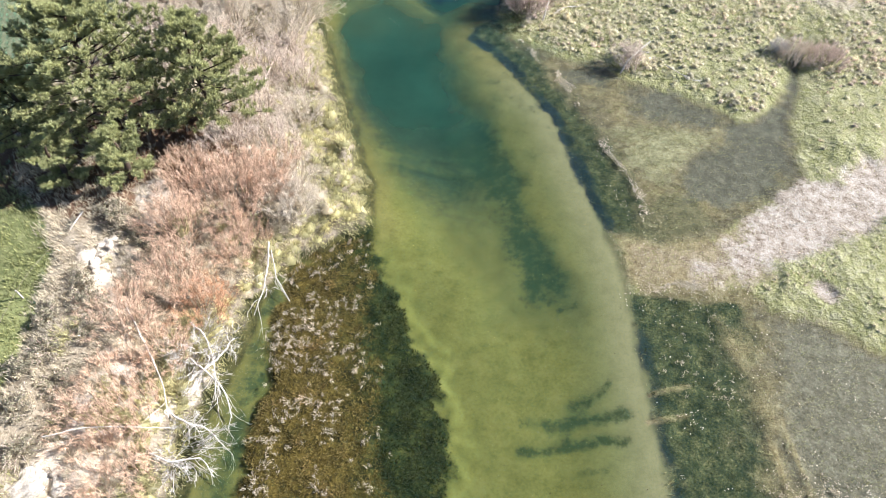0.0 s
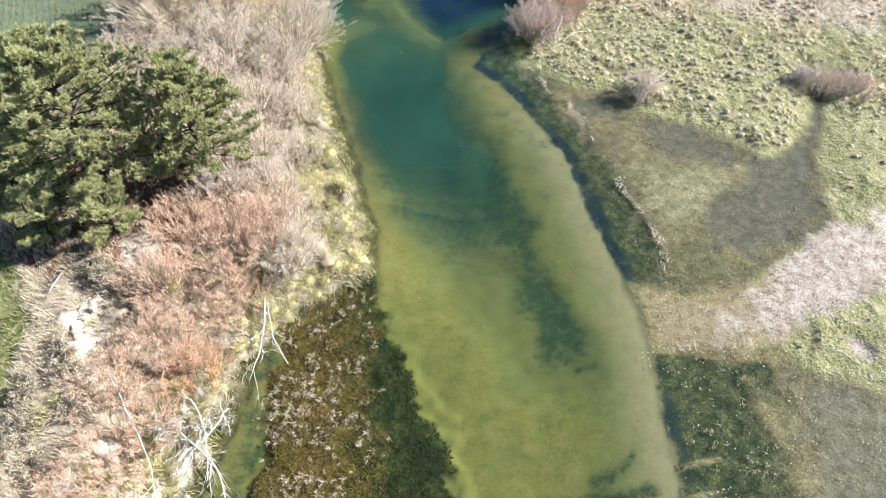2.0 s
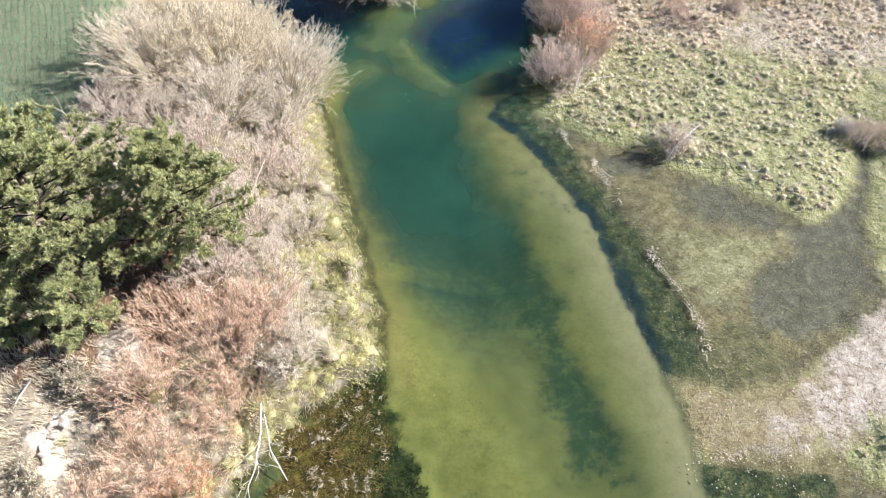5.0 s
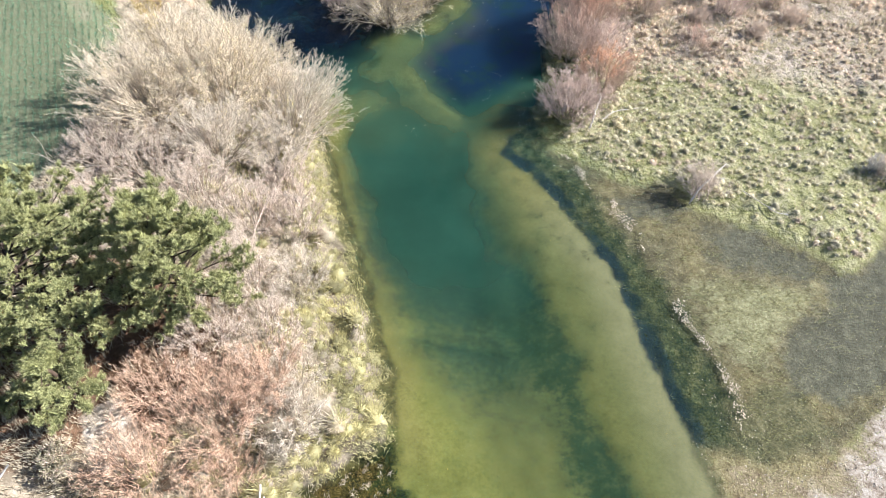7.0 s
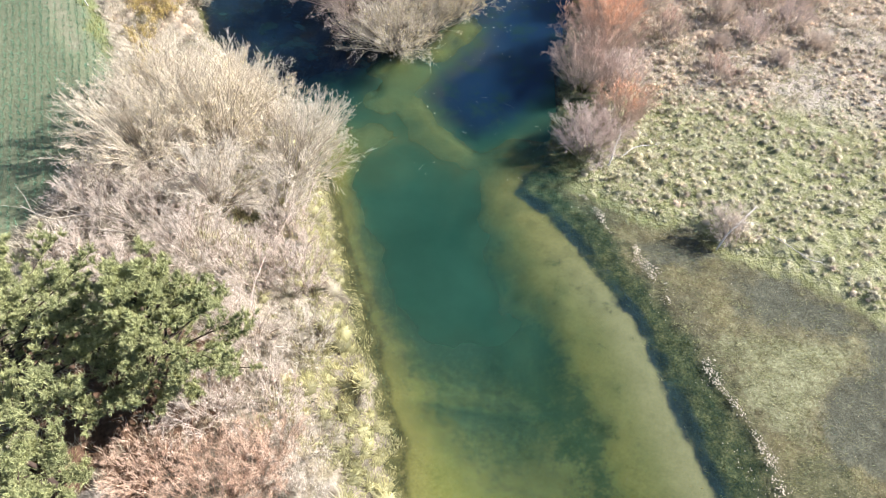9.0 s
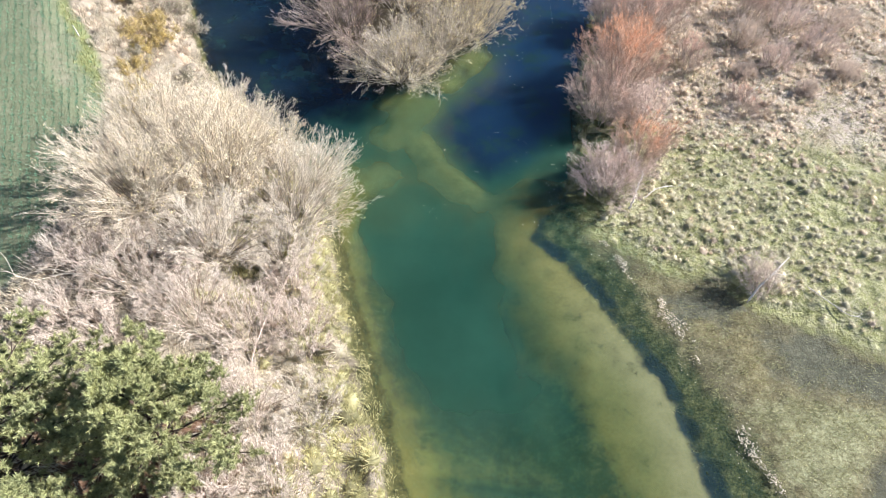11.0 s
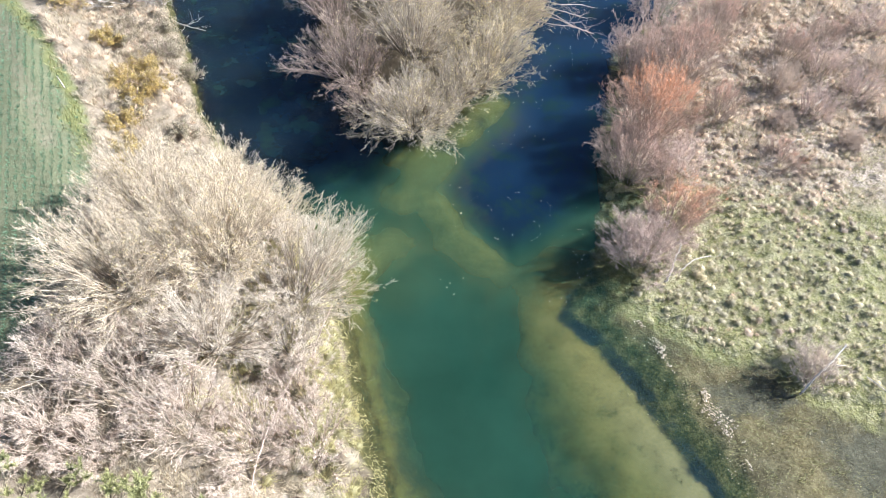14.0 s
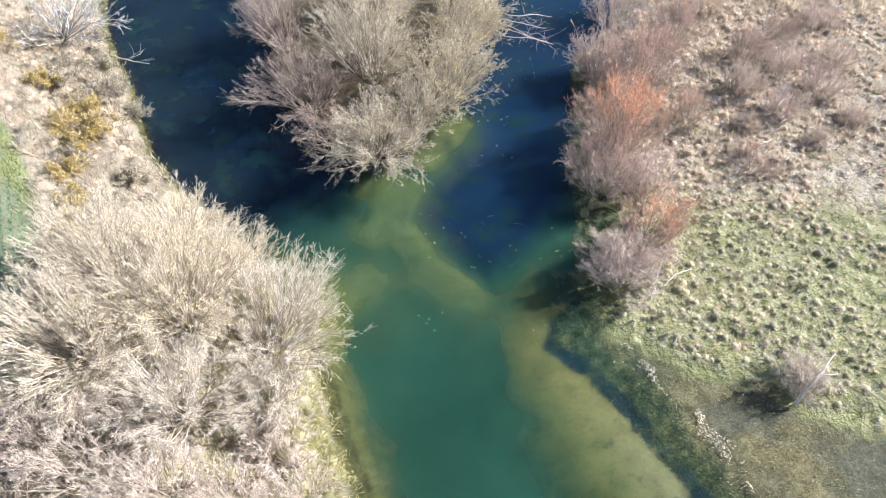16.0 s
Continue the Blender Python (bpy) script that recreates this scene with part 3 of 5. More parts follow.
# ---- ground and water ----
def stretched(a, b, d, far):
    inner = np.arange(a, b + d / 2, d)
    grow = d * np.cumsum(1.45 ** np.arange(1, 60))
    grow = np.r_[grow[grow < far], far]
    return np.r_[(a - grow)[::-1], inner, b + grow]


def sheet(name, xs, ys, fn):
    x, y = np.meshgrid(xs, ys)
    z, attrs = fn(x.ravel(), y.ravel())
    n, k = len(xs), len(ys)
    i = (np.arange(k - 1)[:, None] * n + np.arange(n - 1)[None, :]).ravel()
    return mesh_from(name, np.c_[x.ravel(), y.ravel(), z], np.c_[i, i + 1, i + n + 1, i + n], attrs)


def ground_fn(x, y):
    z, m = masks(x, y)
    return z, {k: m[k] for k in ("verge", "bare", "toe", "halo", "puddle", "wetturf", "olive", "shoal", "ledge", "silt", "rough", "sunk", "litter", "parched", "dry", "deep", "fringe", "spit", "weed", "left", "island", "right", "flood", "margin", "gravel", "reed", "crop", "sand")}


def water_fn(x, y):
    z, m = masks(x, y)
    depth = np.clip(-z, 0, 2)
    far = step(35.0, 39.5, y)
    wet = np.maximum(step(0.1, 0.4, depth), 0.85 * step(33, 37, y) * (m["dr"] < 0.2) * (m["dl"] < 0.2))
    turbid = 0.02 + 0.13 * step(0.1, 0.5, depth) + m["deep"] * (0.66 - 0.30 * far) + (0.16 * step(20, 30, y) + 0.54 * step(27, 33.5, y) * (1 - 0.32 * m["shoal"])) * wet
    turbid = turbid + 0.30 * step(29, 33, y) * step(3.0, 1.0, -m["dr"]) + 0.24 * m["fringe"] + 0.15 * m["weed"]
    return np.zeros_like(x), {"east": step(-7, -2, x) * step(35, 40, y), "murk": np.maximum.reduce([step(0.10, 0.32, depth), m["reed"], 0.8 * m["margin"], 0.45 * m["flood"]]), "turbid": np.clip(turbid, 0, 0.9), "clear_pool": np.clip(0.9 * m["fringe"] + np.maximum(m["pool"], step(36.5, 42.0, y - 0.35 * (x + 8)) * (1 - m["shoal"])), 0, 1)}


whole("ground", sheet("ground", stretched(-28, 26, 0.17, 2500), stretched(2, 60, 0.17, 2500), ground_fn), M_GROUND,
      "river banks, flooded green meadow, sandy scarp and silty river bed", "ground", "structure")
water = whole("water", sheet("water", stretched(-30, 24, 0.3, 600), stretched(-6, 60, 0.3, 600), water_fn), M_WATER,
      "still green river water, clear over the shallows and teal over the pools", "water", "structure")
water.visible_shadow = False

# ---- growing things ----
def unit(v):
    return v / np.maximum(np.linalg.norm(v, axis=-1, keepdims=True), 1e-9)


def tubes(paths, radii, tips, sides=3):
    """Tapered tubes along n paths of k points each, closed to a point at the end."""
    n, k, _ = paths.shape
    tan = unit(np.gradient(paths, axis=1))
    ref = np.where(np.abs(tan[..., 2:]) > 0.9, np.array([1.0, 0, 0]), np.array([0, 0, 1.0]))
    u = unit(np.cross(tan, ref))
    w = np.cross(tan, u)
    ang = np.arange(sides) * 2 * math.pi / sides
    ring = paths[:, :, None] + radii[:, :, None, None] * (np.cos(ang)[None, None, :, None] * u[:, :, None] + np.sin(ang)[None, None, :, None] * w[:, :, None])
    verts = ring.reshape(-1, 3)
    base = (np.arange(n)[:, None, None] * k + np.arange(k - 1)[None, :, None]) * sides
    s = np.arange(sides)[None, None, :]
    s2 = (s + 1) % sides
    faces = np.stack([base + s, base + s2, base + sides + s2, base + sides + s], -1).reshape(-1, 4)
    return verts, faces, np.repeat(tips.reshape(-1), sides)


def slivers(start, way, length, radius, r, t0=0.6, t1=1.0):
    """Hair-fine last twigs, one long triangle each."""
    side = unit(np.cross(way, r.normal(0, 1, way.shape))) * radius
    verts = np.stack([start - side, start + side, start + way * length[:, None]], 1).reshape(-1, 3)
    return verts, np.arange(3 * len(start)).reshape(-1, 3), np.tile([t0, t0, t1], len(start))


def joined(pieces):
    vs, fs, ts, off = [], [], [], 0
    for v, f, t in pieces:
        vs.append(v), fs.append(f + off), ts.append(t)
        off += len(v)
    groups = {}
    for f in fs:
        groups.setdefault(f.shape[1], []).append(f)
    return np.concatenate(vs), [np.concatenate(g) for g in groups.values()], {"tip": np.concatenate(ts)}


def curve_paths(start, way, length, k, bend, r, lift=0.0):
    """Paths that leave start along way, wander by bend and rise or sag by lift."""
    n = len(start)
    d, p, out = way.copy(), start.copy(), [start.copy()]
    for _ in range(k - 1):
        d = unit(d + r.normal(0, bend, (n, 3)) + np.array([0, 0, lift]))
        p = p + d * (length / (k - 1))[:, None]
        out.append(p)
    return np.stack(out, 1)


def shoots(parents, each, lo, hi, angle, length, jitter, k, bend, r, lift=0.0, flat=1.0):
    """Side branches: `each` of them from every parent path, between lo and hi of its length."""
    n, kp, _ = parents.shape
    idx = np.repeat(np.arange(n), each)
    u = r.uniform(lo, hi, len(idx)) * (kp - 1)
    i = np.minimum(u.astype(int), kp - 2)
    f = (u - i)[:, None]
    a, b = parents[idx, i], parents[idx, i + 1]
    way = unit(unit(b - a) + r.normal(0, angle, (len(idx), 3)) * np.array([1, 1, flat]))
    seg = np.linalg.norm(parents[idx, -1] - parents[idx, 0], axis=1)
    ln = length * seg * r.uniform(1 - jitter, 1 + jitter, len(idx)) * (1.15 - 0.5 * u / (kp - 1))
    return curve_paths(a + (b - a) * f, way, ln, k, bend, r, lift), idx


def taper(n, k, r0, r1):
    return np.broadcast_to(np.linspace(r0, r1, k), (n, k)).copy()


def ramp_tips(n, k, t0, t1):
    return np.broadcast_to(np.linspace(t0, t1, k), (n, k)).copy()


def bush_meshes(seed, radius, height, stems, spread, fine, lean=(0, 0), thick=1.0, leaves=0, wander=0.05, loose=1.0, limb=1.0, crest=False):
    """Limbs, twigs and a few last leaves of a many-stemmed bare shrub: stems fan out from its foot and break into ever finer twigs towards a domed, feathery outline.
    crest: the twigs take their colour towards the top only."""
    r = np.random.default_rng(seed)
    az = r.uniform(0, 2 * math.pi, stems)
    rho = np.sqrt(r.uniform(0.0, 1.0, stems))
    ring = np.c_[np.cos(az), np.sin(az)]
    lobe = 1 + 0.12 * np.sin(3 * az + seed) + 0.08 * np.sin(5 * az + 2 * seed)
    start = np.c_[ring * (rho * spread * radius)[:, None] + r.normal(0, 0.04 * radius, (stems, 2)), np.full(stems, -0.12)]
    end = np.c_[ring * (rho * radius * lobe * 0.90)[:, None] + np.array(lean) * height + r.normal(0, 0.05 * radius, (stems, 2)),
                height * np.sqrt(np.maximum(1 - 0.85 * rho**2, 0.10)) * r.uniform(0.55, 0.86, stems)]
    way = end - start
    l0 = curve_paths(start, unit(way + np.array([0, 0, 0.12]) * height), np.linalg.norm(way, axis=1), 6, wander, r, -0.02)
    l1, _ = shoots(l0, fine[0], 0.25, 1.0, 0.30 * loose, 0.38, 0.35, 4, 0.10, r, 0.02)
    rods = np.concatenate([l1, l0[:, [0, 2, 4, 5]]])
    l2, _ = shoots(rods, fine[1], 0.25, 1.0, 0.37 * loose, 0.37, 0.4, 3, 0.10, r, 0.02)
    whip = l2[:, 2] - l2[:, 0]
    wl = np.clip(np.linalg.norm(whip, axis=1), 0.12, 0.50)
    whip = unit(whip)
    per = 2 * fine[2] + 2
    idx = np.repeat(np.arange(len(l2)), per)
    at = l2[idx, 0] + whip[idx] * (wl[idx] * r.uniform(0.1, 1.0, len(idx)))[:, None]
    tw = unit(whip[idx] + r.normal(0, 0.50 * loose, (len(idx), 3)))
    tl = np.clip(0.5 * wl[idx], 0.08, 0.22) * r.uniform(0.6, 1.5, len(idx))
    n0, n1 = len(l0), len(l1)
    limbs = joined([tubes(l0, taper(n0, 6, 0.018 * thick * limb, 0.006 * thick * limb), ramp_tips(n0, 6, 0, 0.6), 3), slivers(l1[:, 0], unit(l1[:, 2] - l1[:, 0]), 1.05 * np.linalg.norm(l1[:, 2] - l1[:, 0], axis=1), 0.0080 * thick, r, 0.2, 0.5),
                    slivers(l1[:, 1], unit(l1[:, 3] - l1[:, 1]), 1.1 * np.linalg.norm(l1[:, 3] - l1[:, 1], axis=1), 0.0065 * thick, r, 0.35, 0.7)])
    twigs = joined([slivers(l2[:, 0], whip, wl, 0.0050 * thick, r, 0.45, 0.9), slivers(at, tw, tl, 0.0040 * thick, r)])
    if crest:
        for arrays in (limbs, twigs):
            top = np.clip(arrays[0][:, 2] / height - 0.34, 0, 0.5) / 0.5
            arrays[2]["tip"] = np.clip(arrays[2]["tip"] * 0.15 + top**1.5, 0, 1)
    made = [mesh_from("branchwork", *limbs), mesh_from("crown", *twigs)]
    if leaves:
        k = r.integers(0, len(at), leaves)
        made.append(mesh_from("foliage", *leaf_arrays(at[k] + tw[k] * (tl[k] * r.uniform(0, 1, leaves))[:, None], r, 0.06, 0.028)))
    return made


def leaf_arrays(at, r, length, width):
    """Small folded leaves at points."""
    n = len(at)
    d = unit(r.normal(0, 1, (n, 3)))
    side = unit(np.cross(d, r.normal(0, 1, (n, 3))))
    up = np.cross(d, side)
    ln = length * r.uniform(0.7, 1.4, (n, 1))
    v = np.stack([at, at + d * ln * 0.5 + side * width + up * width * 0.3, at + d * ln, at + d * ln * 0.5 - side * width + up * width * 0.3], 1)
    i = np.arange(n)[:, None] * 4
    f = np.concatenate([np.c_[i, i + 1, i + 2], np.c_[i, i + 2, i + 3]])
    return v.reshape(-1, 3), f, {"tip": np.tile([0, 0.5, 1, 0.5], n)}


def blades(x, y, z, length, width, lean, az, r, curl=0.6):
    """Bent grass blades: 5 points and 3 triangles each. lean 0 stands upright, 1 lies flat."""
    n = len(x)
    out = np.c_[np.cos(az), np.sin(az), np.zeros(n)]
    side = np.c_[-np.sin(az), np.cos(az), np.zeros(n)] * (width / 2)[:, None]
    base = np.c_[x, y, z]
    t1 = lean * 1.35
    d1 = out * np.sin(t1 * 0.6)[:, None] + np.array([0, 0, 1.0]) * np.cos(t1 * 0.6)[:, None]
    t2 = np.minimum(t1 * (1 + curl), 1.75)
    d2 = out * np.sin(t2)[:, None] + np.array([0, 0, 1.0]) * np.cos(t2)[:, None]
    mid = base + d1 * (length * 0.5)[:, None]
    tip = mid + d2 * (length * 0.5)[:, None]
    v = np.stack([base - side, base + side, mid + side * 0.8, mid - side * 0.8, tip], 1).reshape(-1, 3)
    i = np.arange(n)[:, None] * 5
    f = [np.c_[i, i + 1, i + 2, i + 3], np.c_[i + 3, i + 2, i + 4]]
    return v, f, {"tip": np.tile([0.0, 0.0, 0.6, 0.6, 1.0], n)}


def spears(x, y, z, length, width, lean, az):
    """Short straight blades, one triangle each."""
    n = len(x)
    out = np.c_[np.cos(az) * np.sin(lean), np.sin(az) * np.sin(lean), np.cos(lean)]
    side = np.c_[-np.sin(az), np.cos(az), np.zeros(n)] * (width / 2)[:, None]
    base = np.c_[x, y, z]
    v = np.stack([base - side, base + side, base + out * length[:, None]], 1).reshape(-1, 3)
    return v, np.arange(3 * n).reshape(-1, 3), {"tip": np.tile([0.0, 0.0, 1.0], n)}


def blade_stuff(name, arrays, material, label, category):
    return whole(name, mesh_from(name, *arrays, smooth=False), material, label, category, "stuff")


def scatter(n, x0, x1, y0, y1, r, keep):
    x, y = r.uniform(x0, x1, n), r.uniform(y0, y1, n)
    z, m = masks(x, y)
    p = keep(x, y, z, m)
    ok = r.uniform(0, 1, n) < p
    return x[ok], y[ok], z[ok], {k: v[ok] for k, v in m.items()}


# ---- bare shrubs ----
def shrub(name, label, place, seed, radius, height, bark, stems=40, spread=0.35, fine=(4, 5, 6), lean=(0, 0), leaves=0, thick=1.0, group="", wander=0.05, loose=1.0, limb=1.0, crest=False):
    z = float(ground_z(place[0], place[1])[0])
    ob = thing(name, label, "shrub", (place[0], place[1], max(z, -0.1)), group)
    parts = bush_meshes(seed, radius, height, stems, spread, fine, lean, thick, leaves, wander, loose, limb, crest)
    part("branchwork", parts[0], BARK[bark], ob)
    part("crown", parts[1], BARK[bark], ob)
    if leaves:
        part("foliage", parts[2], M_LEAF, ob, "small yellowed last leaves")
    return ob


BIG = "grey-beige leafless willow shrub spreading over the river bank"
for x, y, seed, rad, h, bark, stems, lean, leaves in [
        (-11.3, 32.2, 11, 3.5, 4.2, "grey", 74, (0.09, 0.0), 900), (-14.6, 32.9, 12, 3.9, 5.0, "beige", 90, (-0.04, 0.0), 3000),
        (-16.8, 30.8, 13, 3.4, 3.4, "beige", 60, (-0.1, 0), 800), (-13.6, 29.2, 14, 3.0, 3.2, "grey", 55, (0, 0), 300),
        (-17.2, 34.4, 15, 3.0, 3.9, "beige", 55, (-0.05, 0), 600), (-15.4, 36.4, 16, 2.5, 3.4, "beige", 50, (0.02, 0), 400), (-12.9, 34.9, 18, 2.3, 3.2, "beige", 46, (0.03, 0), 300),
        (-11.0, 29.6, 17, 2.0, 2.0, "grey", 34, (0, 0), 0)]:
    shrub("willow_shrub", BIG, (x, y), seed, rad, h, bark, int(stems * 1.6), 0.22, (5, 6, 3), lean, leaves, group="willow thicket", loose=1.05, limb=1.6)
PALE = "pale pinkish leafless osier shrub on the grassy bank"
for k, (x, y, rad, h, bark) in enumerate([(-9.6, 26.2, 1.7, 1.8, "pink"), (-8.9, 23.4, 1.7, 1.7, "grey"), (-10.8, 23.0, 1.9, 2.0, "pink"), (-11.4, 26.0, 2.0, 2.2, "pink"),
                                          (-9.3, 20.8, 1.8, 1.7, "pink"), (-8.0, 17.6, 1.7, 1.7, "grey"), (-10.3, 28.2, 1.6, 1.6, "pink"), (-15.8, 27.4, 2.3, 2.0, "pink"),
                                          (-13.4, 26.2, 1.9, 1.8, "pink"), (-8.2, 19.4, 1.4, 1.2, "grey"), (-11.0, 20.0, 1.6, 1.6, "pink"), (-18.0, 28.2, 1.6, 1.6, "pink"), (-17.5, 25.3, 1.5, 1.2, "pink"), (-15.6, 24.9, 1.4, 1.2, "pink")]):
    shrub("osier_shrub", PALE, (x, y), 30 + k, rad, h, bark, 80, 0.55, (3, 5, 2), group="osiers on the bank", loose=1.15)
RUSTY = "rusty orange leafless osier shrub on the sandy bank"
for x, y, seed, rad, h, stems in [(-10.3, 17.4, 51, 2.5, 2.3, 60), (-11.9, 15.4, 52, 1.8, 1.9, 36), (-9.6, 15.4, 57, 1.6, 1.8, 34), (-11.6, 13.0, 58, 2.1, 1.8, 44),
                                  (-10.2, 12.4, 59, 1.5, 1.5, 28), (-12.6, 11.0, 60, 1.7, 1.5, 34), (-11.0, 10.2, 48, 1.5, 1.3, 28), (-9.0, 18.8, 49, 1.7, 1.7, 34), (-12.3, 18.0, 46, 1.5, 1.5, 28)]:
    shrub("osier_shrub", RUSTY, (x, y), seed, rad, h, ("orange", "orange", "rust")[seed % 3], int(stems * 2.4), 0.55, (3, 5, 2), (0.0, 0.04), group="rusty osiers", loose=1.1, limb=0.8)
LOW = "low rusty leafless shrub on the sandy bank"
shrub("osier_shrub", LOW, (-12.0, 7.9), 53, 2.1, 1.35, "orange", 170, 0.8, (2, 6, 2), group="rusty osiers")
shrub("osier_shrub", LOW, (-11.2, 5.6), 54, 1.9, 1.2, "orange", 140, 0.8, (2, 6, 2), group="rusty osiers")
shrub("dead_shrub", "bleached dead shrub leaning over the side channel", (-9.9, 10.6), 55, 1.7, 1.2, "dead", 44, 0.4, (3, 4, 1), (0.4, -0.2), thick=1.2, wander=0.13, loose=1.5)
shrub("dead_shrub", "bleached dead shrub leaning over the side channel", (-9.5, 7.0), 56, 1.6, 1.0, "dead", 44, 0.4, (3, 4, 1), (0.5, 0.0), thick=1.2, wander=0.13, loose=1.5)
REDS, MAUVE = "russet-tipped leafless willow shrub at the water's edge", "mauve-grey leafless willow shrub at the water's edge"
for label, x, y, seed, rad, h, bark, stems in [
        (REDS, 3.7, 43.4, 61, 2.9, 4.3, "red", 110), (REDS, 2.5, 40.6, 62, 2.1, 3.4, "umber_red", 70), (MAUVE, 2.5, 35.5, 63, 2.1, 2.5, "mauve", 80), (REDS, 4.1, 37.6, 64, 2.0, 3.0, "red", 66),
        (MAUVE, 4.4, 40.2, 68, 1.8, 2.8, "mauve", 50), (MAUVE, 5.6, 48.0, 65, 2.9, 3.6, "umber_red", 100), (MAUVE, 3.6, 48.8, 69, 1.9, 3.4, "mauve", 50), (REDS, 8.2, 51.6, 66, 2.2, 3.4, "umber_red", 56), (MAUVE, 5.4, 53.6, 67, 2.2, 3.4, "mauve", 50)]:
    shrub("red_willow", label, (x, y), seed, rad, h, bark, int(stems * 1.2), 0.36, (4, 6, 3), (-0.03, 0), group="russet willows", loose=1.2, crest=bark != "mauve")
shrub("dead_shrub", "small bleached dead shrub beside a brown one", (16.7, 32.7), 74, 0.7, 1.0, "dead", 40, 0.5, (3, 6, 2))
SMALL = "small mauve leafless shrub among rough grass"
shrub("meadow_shrub", "small mauve leafless shrub in the wet meadow", (8.35, 30.5), 71, 1.15, 1.7, "pink", 46, 0.5, (3, 6, 2), (-0.12, 0.22), loose=2.0, wander=0.16)
shrub("meadow_shrub", "low brown leafless shrub in the wet meadow", (17.6, 32.4), 72, 1.3, 1.5, "pink", 80, 0.7, (2, 6, 2))
shrub("meadow_shrub", "low brown leafless shrub in the wet meadow", (19.3, 32.0), 73, 1.3, 1.3, "mauve", 80, 0.7, (2, 6, 2))
for k, (x, y, rad, h, bark) in enumerate([(7.5, 45.0, 1.35, 2.1, "umber_red"), (10.8, 47.1, 1.35, 2.1, "pink"), (13.6, 48.8, 1.6, 2.2, "mauve"), (12.2, 45.3, 1.3, 1.6, "mauve"), (9.9, 41.7, 1.5, 1.2, "umber_red"),
                                          (14.9, 46.9, 1.3, 1.7, "mauve"), (11.9, 50.0, 1.4, 2.2, "umber_red"), (16.7, 49.3, 1.4, 1.6, "pink"), (10.4, 44.4, 0.8, 0.8, "pink"), (15.8, 44.8, 1.0, 1.0, "pink"),
                                          (10.8, 54.6, 1.6, 1.9, "pink"), (17.2, 53.0, 1.5, 1.6, "mauve"), (14.4, 51.8, 1.4, 1.7, "umber_red"), (13.4, 43.2, 0.8, 0.7, "pink")]):
    shrub("meadow_shrub", SMALL, (x, y), 80 + k, rad, h, bark, 60, 0.5, (3, 5, 2), group="meadow shrubs", loose=1.1, crest=bark == "umber_red")
ISLE = "leafless willow on the small river island, hung with last yellow leaves"
for x, y, seed, rad, h, bark, stems, lean, leaves in [
        (-7.9, 42.8, 91, 3.0, 4.0, "umber", 84, (0.0, -0.24), 2500), (-11.4, 46.4, 92, 3.0, 4.0, "dun", 60, (-0.1, -0.1), 600), (-4.5, 46.8, 93, 2.8, 4.2, "umber", 64, (0.08, -0.05), 4500),
        (-6.2, 44.6, 89, 2.3, 3.5, "umber", 50, (0.02, -0.1), 1500), (-10.2, 43.9, 90, 1.7, 2.2, "dun", 34, (-0.1, -0.15), 200), (-8.4, 48.6, 94, 3.6, 5.2, "umber", 80, (0, 0), 3500), (-13.4, 51.4, 95, 2.8, 4.0, "dun", 50, (-0.1, 0), 300), (-3.8, 51.0, 96, 2.6, 4.2, "umber", 56, (0.1, 0), 4000),
        (-9.0, 53.6, 98, 3.6, 5.0, "umber", 60, (0, 0), 2500), (-2.4, 54.6, 99, 2.6, 3.8, "grey", 40, (0.1, 0), 1500)]:
    shrub("island_willow", ISLE, (x, y), seed, rad, h, bark, int(stems * 1.25), 0.28, (5, 6, 2), lean, leaves, group="island willows", loose=1.05, limb=1.5)
shrub("dead_tree", "bleached dead tree with bare spreading limbs", (-25.2, 51.2), 97, 3.0, 3.0, "dead", 26, 0.1, (5, 7, 2), (0.3, 0), thick=2.2, wander=0.12)


